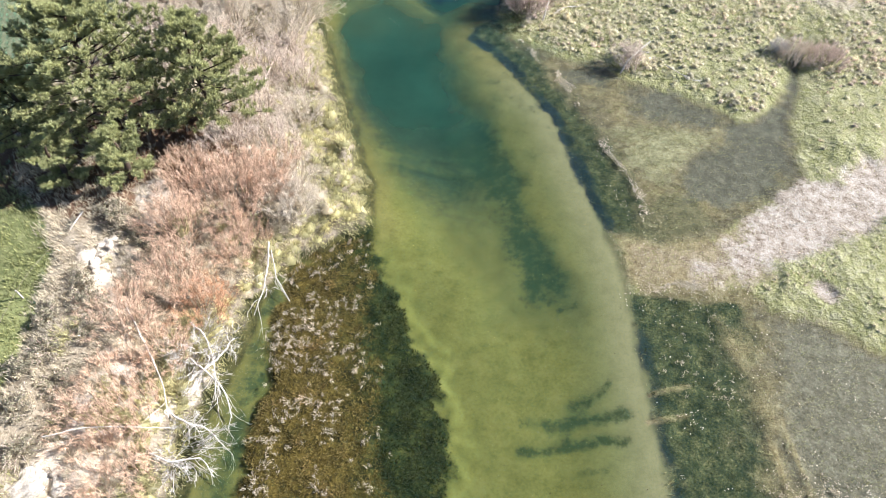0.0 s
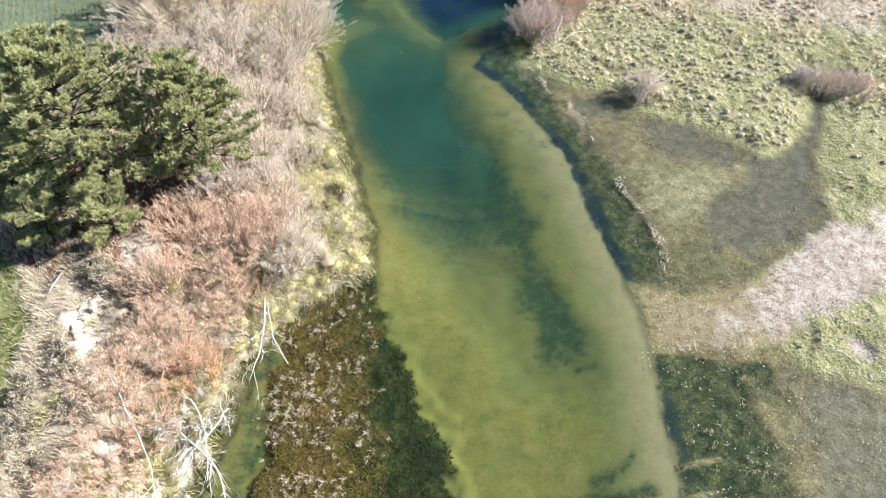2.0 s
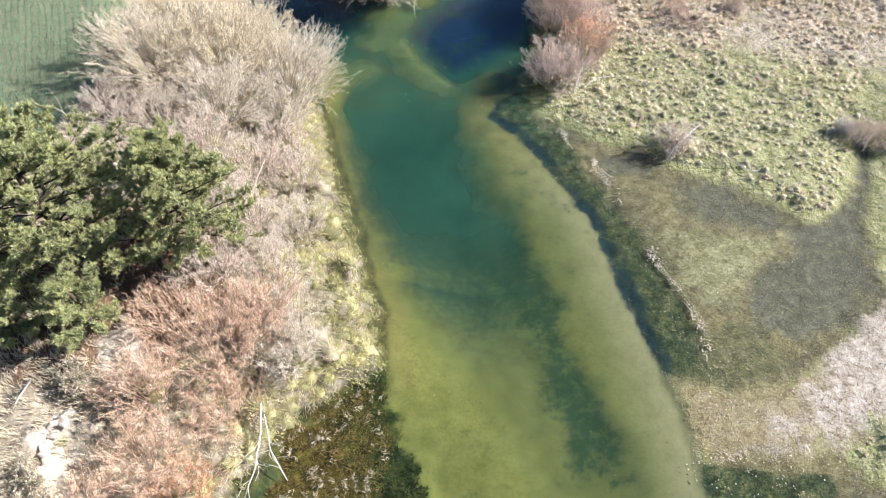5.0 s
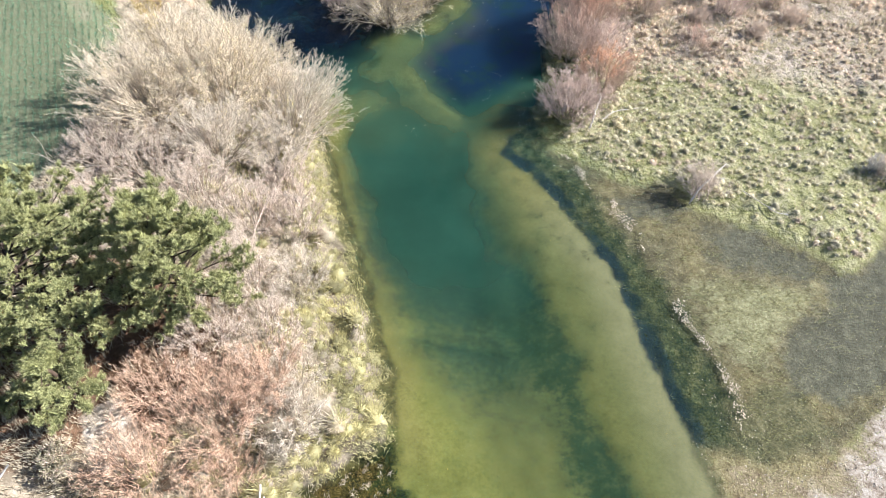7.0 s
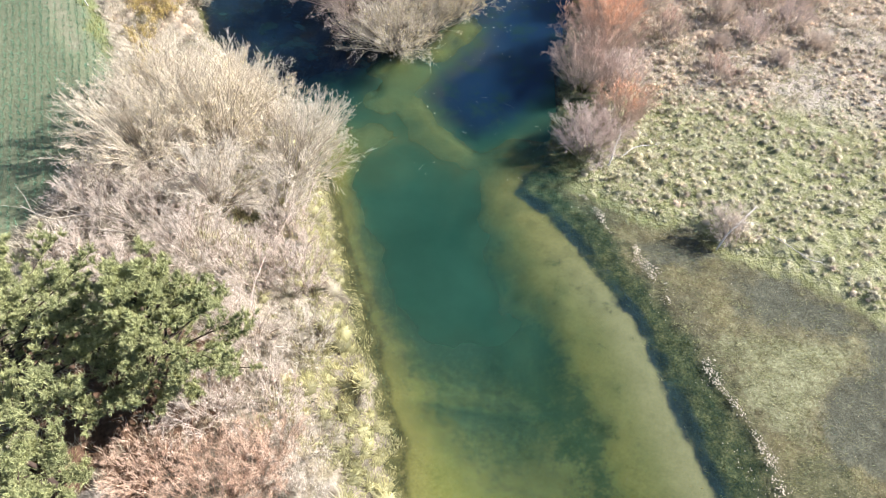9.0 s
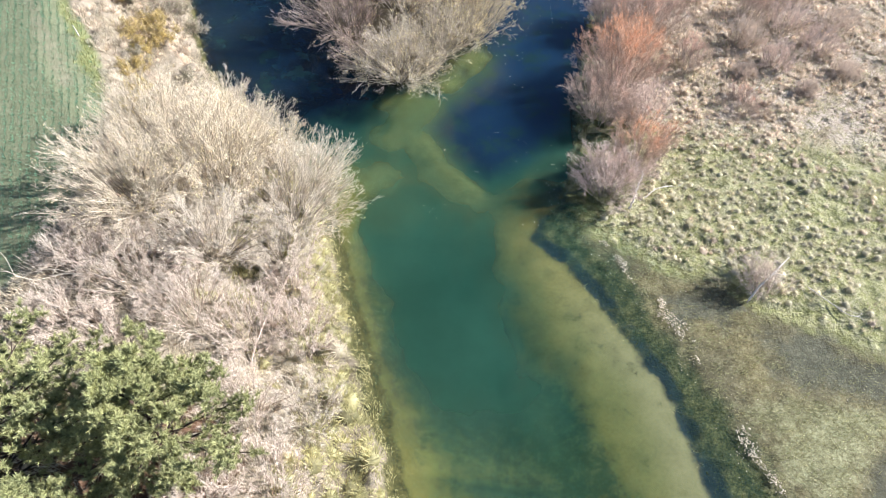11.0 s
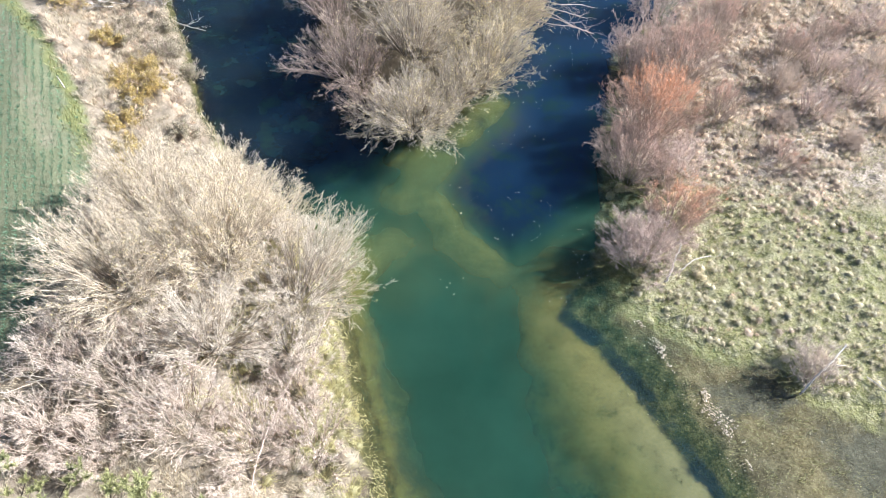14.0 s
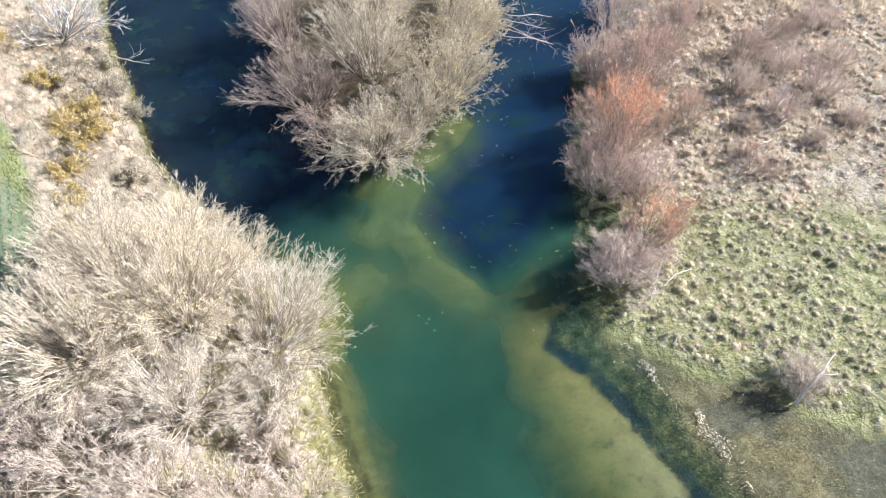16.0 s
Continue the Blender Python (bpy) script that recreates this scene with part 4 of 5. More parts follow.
# ---- pines ----
def pine_meshes(seed, height, radius, shoots_per):
    r = np.random.default_rng(seed)
    trunk_path = np.stack([np.array([0.12 * math.sin(k * 0.9 + seed), 0.1 * math.cos(k * 0.7), -0.2 + (height + 0.2) * k / 9]) for k in range(10)])[None]
    trunk = tubes(trunk_path, taper(1, 10, 0.17, 0.03), ramp_tips(1, 10, 0, 1), 8)
    levels, ring = int(height * 1.5), 9
    n = levels * ring
    h = np.repeat(np.linspace(0.16, 0.95, levels), ring) + r.normal(0, 0.008, n)
    prof = np.interp(h, [0.0, 0.25, 0.5, 0.75, 0.92, 1.0], [0.85, 1.0, 0.92, 0.66, 0.34, 0.10])
    az = np.arange(n) * 2 * math.pi / ring + np.repeat(r.uniform(0, 6, levels), ring) + r.normal(0, 0.14, n)
    up = np.interp(h, [0, 0.5, 1.0], [0.0, 0.22, 0.8])
    way = unit(np.c_[np.cos(az), np.sin(az), up])
    start = np.c_[np.zeros((n, 2)), h * height]
    l0 = curve_paths(start, way, prof * radius * r.uniform(0.68, 1.12, n), 6, 0.05, r, 0.03)
    l1, _ = shoots(l0, 9, 0.30, 1.0, 0.60, 0.24, 0.35, 4, 0.06, r, 0.04, 0.35)
    hub = np.concatenate([l1[:, 3], l1[:, 1] * 0.5 + l1[:, 2] * 0.5, l0[:, 5], l0[:, 4], l0[:, 3], l0[:, 2] + np.array([0, 0, 0.06]), l0[:, 1] + np.array([0, 0, 0.06])])
    axis = unit(np.concatenate([l1[:, 3] - l1[:, 2], l1[:, 2] - l1[:, 1], l0[:, 5] - l0[:, 4], l0[:, 4] - l0[:, 3], l0[:, 3] - l0[:, 2], l0[:, 2] - l0[:, 1], l0[:, 1] - l0[:, 0]]) + np.array([0, 0, 0.12]))
    pick = np.repeat(np.arange(len(hub)), shoots_per)
    way = unit(unit(axis[pick]) * 0.75 + r.normal(0, 0.62, (len(pick), 3)) * np.array([1, 1, 0.75]) + np.array([0, 0, 0.42]))
    l2 = curve_paths(hub[pick] - way * 0.04, way, r.uniform(0.13, 0.30, len(pick)), 3, 0.08, r, 0.06)
    limbs = joined([tubes(l0, taper(n, 6, 0.045, 0.010), ramp_tips(n, 6, 0, 1), 4), slivers(l1[:, 0], unit(l1[:, 3] - l1[:, 0]), np.linalg.norm(l1[:, 3] - l1[:, 0], axis=1), 0.012, r, 0.3, 1.0), tubes(trunk_path, taper(1, 10, 0.06, 0.012), ramp_tips(1, 10, 0, 0.5), 4)])
    # each shoot is a bottle brush of needles, with a dense paler tuft at its end
    per = 24
    m = len(l2)
    idx = np.repeat(np.arange(m), per)
    u = r.uniform(0.05, 1.0, m * per)[:, None] ** 0.6 * 2
    i = np.minimum(u[:, 0].astype(int), 1)
    a, b = l2[idx, i], l2[idx, i + 1]
    at = a + (b - a) * (u - i[:, None])
    d = unit(unit(b - a) * 0.55 + r.normal(0, 0.50, (len(idx), 3)) + np.array([0, 0, 0.32]))
    side = unit(np.cross(d, r.normal(0, 1, (len(idx), 3)))) * 0.0098
    ln = r.uniform(0.09, 0.15, (len(idx), 1))
    v = np.stack([at - side, at + side, at + d * ln], 1).reshape(-1, 3)
    f = (np.arange(len(idx))[:, None] * 3 + np.arange(3)[None, :])
    # Tip value rises along each shoot, so inner needles take the painted shade.
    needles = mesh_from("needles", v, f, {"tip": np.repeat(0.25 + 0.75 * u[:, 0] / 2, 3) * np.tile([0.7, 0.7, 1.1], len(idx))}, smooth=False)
    return mesh_from("trunk", trunk[0], trunk[1], {"tip": trunk[2]}), mesh_from("limbs", *limbs), needles


def pine(label, place, parts, scale=1.0, turn=0.0):
    ob = thing("pine_tree", label, "pine tree", (place[0], place[1], float(ground_z(*place)[0])), "pines on the bank")
    part("trunk", parts[0], BARK["pine"], ob)
    part("branchwork", parts[1], BARK["pine"], ob)
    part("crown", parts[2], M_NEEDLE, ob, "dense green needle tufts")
    ob.scale, ob.rotation_euler = (scale,) * 3, (0, 0, turn)
    return ob


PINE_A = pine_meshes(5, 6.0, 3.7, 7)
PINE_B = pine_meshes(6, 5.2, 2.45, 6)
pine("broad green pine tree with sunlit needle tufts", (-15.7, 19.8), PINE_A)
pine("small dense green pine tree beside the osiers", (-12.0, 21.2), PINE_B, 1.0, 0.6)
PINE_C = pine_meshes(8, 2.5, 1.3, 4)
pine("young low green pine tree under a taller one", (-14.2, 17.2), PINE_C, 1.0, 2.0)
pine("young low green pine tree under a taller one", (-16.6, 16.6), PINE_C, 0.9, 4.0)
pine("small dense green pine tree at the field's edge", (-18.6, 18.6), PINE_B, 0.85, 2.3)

# ---- grass of the banks and the meadow ----
g = np.random.default_rng(101)
# straw-coloured long grass on the left bank and above the scarp, in combed-over clumps
tx, ty, tz, tm = scatter(46000, -27, -4, 2, 56, g, lambda x, y, z, m: m["left"] * (1 - m["crop"]) * (1 - 0.45 * m["sand"]) * (m["dl"] > 0.05) * np.maximum(0.15 + 0.3 * step(18, 14, y) + 0.75 * step(0.36, 0.6, fbm(x, y, 1.2, 71)), 0.9 * step(3.0, 1.5, m["dl"]) * step(13, 16, y) * step(33, 30, y)))
per = 8
k = len(tx)
size = np.repeat(g.uniform(0.14, 0.40, k) * (1 - 0.3 * step(3.0, 1.2, tm["dl"])), per)
comb = np.repeat(2.6 + 6.0 * (fbm(tx, ty, 2.2, 73) - 0.5) + g.normal(0, 0.5, k), per)
green = np.repeat((fbm(tx, ty, 2.0, 77) + 0.10 * step(30, 24, ty) - 0.06 * np.maximum(tm["dl"] - 1.5, 0) + 0.26 * step(3.0, 1.6, tm["dl"]) * step(16, 19, ty) * step(32, 29, ty) + 0.12 * step(10, 4, ty) > 0.47) & (tm["dl"] < 12) & (ty < 36), per)
x, y = np.repeat(tx, per) + g.normal(0, 0.09, k * per), np.repeat(ty, per) + g.normal(0, 0.09, k * per)
z = np.repeat(tz, per)
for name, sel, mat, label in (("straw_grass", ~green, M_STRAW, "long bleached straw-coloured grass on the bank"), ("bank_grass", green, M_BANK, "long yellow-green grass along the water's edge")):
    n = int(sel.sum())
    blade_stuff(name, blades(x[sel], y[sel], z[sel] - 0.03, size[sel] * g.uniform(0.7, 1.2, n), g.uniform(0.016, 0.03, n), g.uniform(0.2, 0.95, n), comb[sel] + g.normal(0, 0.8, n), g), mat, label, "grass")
# short meadow grass on the right
x, y, z, m = scatter(420000, 0, 30, 4, 60, g, lambda x, y, z, m: m["right"] * (1 - m["flood"]) * (1 - m["margin"]) * (1 - 0.95 * m["gravel"]) * (z > 0) * (0.25 + 0.5 * step(0.35, 0.6, fbm(x, y, 0.8, 79))))
n = len(x)
blade_stuff("meadow_grass", spears(x, y, z - 0.01, g.uniform(0.05, 0.14, n), g.uniform(0.018, 0.03, n), g.uniform(0.4, 1.2, n), g.uniform(0, 6.283, n)), M_LAWN, "short grazed green meadow grass", "grass")
# tussocks: fuzzy clumps of pale fescue and rush, close-packed away from the wet
def hummocks(name, x, y, z, rad, high, per, r, material, label, width=0.022, low=1.0):
    """Grass hummocks: a low uneven thatch each, hidden under fine blades that stand out of it all round and fall over one way."""
    n, s = len(x), 6
    ang = (np.arange(s) * 2 * math.pi / s)[None] + r.uniform(0, 1, (n, 1))
    rings = []
    for q, hh in ((1.1, -0.3), (0.55, 0.34)):
        rr = rad[:, None] * q * r.uniform(0.7, 1.2, (n, s))
        rings.append(np.stack([x[:, None] + np.cos(ang) * rr, y[:, None] + np.sin(ang) * rr, z[:, None] - (1 - low) * 0.08 + high[:, None] * hh * low * r.uniform(0.7, 1.2, (n, s))], -1))
    dome = np.concatenate(rings, 1).reshape(-1, 3)
    i = np.arange(n)[:, None] * 2 * s
    a = np.arange(s)[None, :]
    c = (a + 1) % s
    quads = np.stack([i + a, i + c, i + s + c, i + s + a], -1).reshape(-1, 4)
    caps = np.stack([i + s + np.zeros((1, s - 2), int), i + s + np.arange(1, s - 1)[None], i + s + np.arange(2, s)[None]], -1).reshape(-1, 3)
    k = n * per
    frac, az = np.sqrt(r.uniform(0, 1, k)), r.uniform(0, 6.283, k)
    R, H = np.repeat(rad, per), np.repeat(high, per)
    comb = np.repeat(r.uniform(0, 6.283, n), per)
    ox, oy = np.cos(az) * frac + 0.35 * np.cos(comb), np.sin(az) * frac + 0.35 * np.sin(comb)
    sp = spears(np.repeat(x, per) + np.cos(az) * frac * R * 0.85, np.repeat(y, per) + np.sin(az) * frac * R * 0.85, np.repeat(z, per) + H * low * (0.36 - 0.45 * frac**2), H * r.uniform(0.55, 1.25, k) + 0.02,
                width * r.uniform(0.6, 1.3, k), np.clip(np.hypot(ox, oy) * 1.1 + r.normal(0, 0.22, k), 0, 1.45), np.arctan2(oy, ox) + r.normal(0, 0.3, k))
    # Dark rim and pale top colour in the shade of gaps between hummocks.
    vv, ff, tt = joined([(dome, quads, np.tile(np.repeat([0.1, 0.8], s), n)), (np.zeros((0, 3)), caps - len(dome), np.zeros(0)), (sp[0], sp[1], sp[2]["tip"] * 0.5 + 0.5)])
    return whole(name, mesh_from(name, vv, ff, tt), material, label, "grass", "stuff")


gx, gy = np.meshgrid(np.arange(-1, 31, 0.37), np.arange(11, 63, 0.37))
gx, gy = gx.ravel() + g.uniform(-0.19, 0.19, gx.size), gy.ravel() + g.uniform(-0.19, 0.19, gx.size)
hz, hm = masks(gx, gy)
thickly = step(0.42, 0.56, fbm(gx, gy, 3.5, 83) + 0.20 * step(24, 33, gy) + 0.05 * step(14, 9, gx) - 0.13 * step(15, 22, gx) * (1 - step(38, 46, gy)))
ok = (hz > 0.02) & (hm["right"] > 0.5) & (hm["flood"] < 0.06) & (hm["gravel"] < 0.3) & (hm["margin"] < 0.3) & (g.uniform(0, 1, gx.size) < 0.10 + 0.80 * thickly)
gx, gy, hz = gx[ok], gy[ok], hz[ok]
rad = (0.45 + 0.55 * step(20, 28, gy)) * g.uniform(0.07, 0.21, len(gx)) * (0.75 + 0.5 * fbm(gx, gy, 4.0, 87)) * (1 + 0.25 * step(40, 48, gy))
high = rad * g.uniform(0.8, 1.4, len(gx))
parched = 0.6 * fbm(gx, gy, 5.0, 91) + 0.55 * step(36, 44, gy + 0.15 * (gx - 8)) + g.normal(0, 0.12, len(gx)) > 0.50
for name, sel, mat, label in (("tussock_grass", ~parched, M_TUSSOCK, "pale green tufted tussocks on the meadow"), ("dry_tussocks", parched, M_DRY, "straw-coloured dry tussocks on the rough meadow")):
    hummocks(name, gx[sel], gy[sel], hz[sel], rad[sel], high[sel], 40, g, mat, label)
# clumps of sedge and long grass along the left bank's edge
gx, gy = np.meshgrid(np.arange(-17, -4, 0.42), np.arange(3, 42, 0.42))
gx, gy = gx.ravel() + g.uniform(-0.22, 0.22, gx.size), gy.ravel() + g.uniform(-0.22, 0.22, gx.size)
hz, hm = masks(gx, gy)
ok = (hm["dl"] > 0.55) & (hm["dl"] < 4.5) & (g.uniform(0, 1, gx.size) < 0.80 * step(5.0, 2.0, hm["dl"]))
gx, gy, hz = gx[ok], gy[ok], hz[ok]
rad = g.uniform(0.14, 0.40, len(gx))
high = rad * g.uniform(0.7, 1.2, len(gx))
lush = fbm(gx, gy, 2.0, 77) + 0.30 * step(2.6, 1.0, hm["dl"][ok]) * step(36, 33, gy) + g.normal(0, 0.08, len(gx)) > 0.55
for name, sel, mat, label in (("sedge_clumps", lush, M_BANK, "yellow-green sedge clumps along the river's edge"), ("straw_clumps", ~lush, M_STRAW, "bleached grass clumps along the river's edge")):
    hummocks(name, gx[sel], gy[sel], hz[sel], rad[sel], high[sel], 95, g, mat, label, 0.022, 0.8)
gx, gy = np.meshgrid(np.arange(-32, -14, 0.55), np.arange(33, 60, 0.55))
gx, gy = gx.ravel() + g.uniform(-0.25, 0.25, gx.size), gy.ravel() + g.uniform(-0.25, 0.25, gx.size)
hz, hm = masks(gx, gy)
ok = (hm["dl"] > 0.9) & (hm["crop"] < 0.2) & (g.uniform(0, 1, gx.size) < 0.7)
gx, gy, hz = gx[ok], gy[ok], hz[ok]
rad = g.uniform(0.12, 0.38, len(gx))
hummocks("rank_grass", gx, gy, hz, rad, rad * g.uniform(0.8, 1.5, len(gx)), 56, g, M_DRY, "tall brown rank grass clumps between field and river", 0.028, 0.6)
tx, ty, tz, tm = scatter(9000, -1, 30, 12, 62, g, lambda x, y, z, m: m["rough"] * (z > 0.03) * (0.15 + 0.85 * step(21, 27, y)) * (0.12 + 0.7 * step(0.40, 0.60, fbm(x, y, 3.0, 83) + 0.16 * step(26, 34, y) - 0.10 * step(19, 26, x) * (1 - step(38, 44, y)))))
per = 20
k = len(tx)
size = g.uniform(0.07, 0.22, k) * (1 + 0.6 * step(40, 48, ty)) * (0.8 + 0.5 * fbm(tx, ty, 4.0, 87))
dry = np.repeat(np.clip(0.6 * fbm(tx, ty, 5.0, 91) + 0.5 * step(38, 50, ty) + g.normal(0, 0.10, k), 0, 1) > 0.48, per)
frac = np.sqrt(g.uniform(0, 1, k * per))
az, sz = g.uniform(0, 6.283, k * per), np.repeat(size, per)
wx, wy = np.repeat(tx, per) + np.cos(az) * frac * sz * 1.1, np.repeat(ty, per) + np.sin(az) * frac * sz * 0.9
wz = np.repeat(tz, per) - 0.01 + 0.35 * sz * (1 - frac**2)
for name, sel, mat, label in (("tuft_grass", ~dry, M_TUSSOCK, "small pale green tufts on the meadow"), ("dry_tufts", dry, M_DRY, "small straw-coloured tufts on the rough meadow")):
    n = int(sel.sum())
    blade_stuff(name, spears(wx[sel], wy[sel], wz[sel], sz[sel] * g.uniform(0.7, 1.5, n), 0.10 * sz[sel] * g.uniform(0.7, 1.3, n), np.clip(frac[sel] * 0.85 + g.normal(0, 0.25, n), 0, 1.2), az[sel] + g.normal(0, 0.5, n)), mat, label, "grass")
# crop rows in the field
row = np.arange(-90, 90) * 0.32
cx, cy = np.meshgrid(row, np.arange(-2, 70, 0.10))
cx, cy = cx.ravel(), cy.ravel()
turn = radians(26)
px_, py_ = -24 + cx * math.cos(turn) - (cy - 30) * math.sin(turn), 30 + cx * math.sin(turn) + (cy - 30) * math.cos(turn)
px_ = px_ + g.normal(0, 0.025, len(cx))
py_ = py_ + g.uniform(-0.09, 0.09, len(cx))
ok = (px_ > -38) & (px_ < -14)
px_, py_ = px_[ok], py_[ok]
z, m = masks(px_, py_)
ok = g.uniform(0, 1, len(px_)) < m["crop"] * (1 - m["verge"]) * (1 - 0.8 * m["bare"]) * (0.6 + 0.4 * fbm(px_, py_, 2.5, 89)) * 1.3
px_, py_, z = px_[ok], py_[ok], z[ok]
px_, py_, z = np.repeat(px_, 7) + g.normal(0, 0.03, 7 * len(px_)), np.repeat(py_, 7) + g.normal(0, 0.05, 7 * len(px_)), np.repeat(z, 7)
n = len(px_)
blade_stuff("crop_rows", spears(px_, py_, z - 0.01, g.uniform(0.07, 0.16, n), g.uniform(0.022, 0.04, n), g.uniform(0.6, 1.4, n), g.uniform(0, 6.283, n)), M_CROP, "young green crop in drilled rows", "crop")
# rough green verge at the field's near end
lush = [scatter(k, x0, x1, y0, y1, g, lambda x, y, z, m: m["verge"] * (0.3 + 0.7 * step(0.38, 0.6, fbm(x, y, 0.9, 215)))) for k, x0, x1, y0, y1 in ((42000, -24, -14.5, 4, 20), (34000, -34, -19, 35, 54))]
x, y, z = (np.concatenate([q[i] for q in lush]) for i in range(3))
n = len(x)
blade_stuff("verge_grass", spears(x, y, z - 0.01, g.uniform(0.10, 0.26, n), g.uniform(0.03, 0.05, n), g.uniform(0.2, 1.1, n), g.uniform(0, 6.283, n)), M_VERGE, "rough green grass at the end of the field", "grass")
# brown weed bed, standing in clumps just under and through the surface
tx, ty, tz, tm = scatter(38000, -8.5, 1.5, 2, 19, g, lambda x, y, z, m: step(0.45, 0.9, m["reed"]) * (m["dl"] < 0.1) * (0.25 + 0.75 * step(0.35, 0.6, fbm(x, y, 0.6, 97))))
per = 6
k = len(tx)
sz = np.repeat(g.uniform(0.06, 0.17, k), per)
az = g.uniform(0, 6.283, k * per)
wx, wy = np.repeat(tx, per) + np.cos(az) * sz * 0.4, np.repeat(ty, per) + np.sin(az) * sz * 0.4
brown = np.repeat(step(-1.2, -4.2, tx + (ty - 8) * 0.2) + 0.6 * (fbm(tx, ty, 1.0, 103) - 0.5) > 0.45, per)
for name, sel, mat, label in (("weed_bed", brown, M_WEED, "brown water weed bed reaching the surface"), ("sunken_weed", ~brown, M_SUNK, "dark green water weed under the surface")):
    n = int(sel.sum())
    blade_stuff(name, spears(wx[sel], wy[sel], np.repeat(tz, per)[sel] - 0.02, sz[sel] * g.uniform(0.7, 1.3, n), g.uniform(0.02, 0.045, n), g.uniform(0.75, 1.4, n), az[sel]), mat, label, "water weed")
# weed of the right-hand margin and sparse grass in the flooded hollows
tx, ty, tz, tm = scatter(110000, 0, 24, 2, 34, g, lambda x, y, z, m: np.maximum(m["margin"] * 0.4, m["flood"] * (1 - 0.72 * m["puddle"]) * (0.15 + 0.85 * step(0.40, 0.60, fbm(x + 0.4 * y, 2.2 * y, 1.0, 107, 4))) * (0.5 + 0.5 * m["wetturf"]) * (y > 16.5) + 0.15 * m["flood"] * (y < 16)) * (1 - m["gravel"]))
per = 5
k = len(tx)
sz = np.repeat(g.uniform(0.05, 0.12, k), per)
az = g.uniform(0, 6.283, k * per)
deepen = np.repeat(tm["margin"] > 0.5, per)
wx, wy, wz = np.repeat(tx, per) + np.cos(az) * sz * 0.4, np.repeat(ty, per) + np.sin(az) * sz * 0.4, np.repeat(tz, per)
az = np.where(deepen, az, 0.25 + g.normal(0, 0.55, k * per) + math.pi * (g.uniform(0, 1, k * per) < 0.5))
for name, sel, mat, label, thin in (("margin_weed", deepen, M_SUNK, "dark green water weed along the shallow margin", 1.0), ("flooded_grass", ~deepen, M_FLOODED, "drowned olive grass combed flat in shallow flood water", 0.7)):
    n = int(sel.sum())
    blade_stuff(name, spears(wx[sel], wy[sel], wz[sel] - 0.02, sz[sel] * g.uniform(0.8, 1.8, n) / thin, thin * g.uniform(0.018, 0.036, n), g.uniform(1.0, 1.45, n), az[sel]), mat, label, "water weed")
# pale dead stalks in the weed bed and on the flooded ground
sx, sy, sz_, sm = scatter(4600, -8.3, 0, 2, 17, g, lambda x, y, z, m: m["reed"] * (m["dl"] < 0) * step(-1.6, -4.6, x + (y - 8) * 0.2) * step(0.44, 0.62, fbm(x, y, 0.9, 109)) * 0.55)
qx, qy, qz, qm = scatter(5200, 6.5, 19, 2, 16, g, lambda x, y, z, m: m["flood"] * (0.05 * step(0.5, 0.65, fbm(x, y, 1.2, 113)) + 0.8 * step(2.3, 0.6, np.hypot(x - 12.6, y - 6.6)) + 0.35 * step(0.8, 0.2, np.hypot(x - 8.4, y - 12)) + 0.35 * step(0.8, 0.2, np.hypot(x - 10.2, y - 11))))
per = 9
for name, (ax, ay, an) in {"dead_stalks": (sx, sy, "pale dead stalks leaning out of the weed bed"), "dead_tufts": (qx, qy, "bleached dead tufts on the flooded ground")}.items():
    k = len(ax)
    az = np.repeat(g.uniform(0, 6.283, k), per) + g.normal(0, 0.7, k * per)
    n = k * per
    blade_stuff(name, blades(np.repeat(ax, per) + g.normal(0, 0.05, n), np.repeat(ay, per) + g.normal(0, 0.05, n), np.full(n, -0.02), g.uniform(0.08, 0.20, n) * (0.6 if name == "dead_tufts" else 1.0), g.uniform(0.012, 0.024, n), g.uniform(0.4, 1.0, n), az, g), M_PALE, an, "dead stalks")

# ---- dead wood ----
def smooth_line(points, per=5):
    p = np.array(points, float)
    q = np.concatenate([[2 * p[0] - p[1]], p, [2 * p[-1] - p[-2]]])
    out = []
    for i in range(1, len(q) - 2):
        for u in np.linspace(0, 1, per, endpoint=False):
            out.append(0.5 * (2 * q[i] + (q[i + 1] - q[i - 1]) * u + (2 * q[i - 1] - 5 * q[i] + 4 * q[i + 1] - q[i + 2]) * u**2
                              + (3 * q[i] - q[i - 1] - 3 * q[i + 1] + q[i + 2]) * u**3))
    out.append(p[-1])
    return np.array(out)


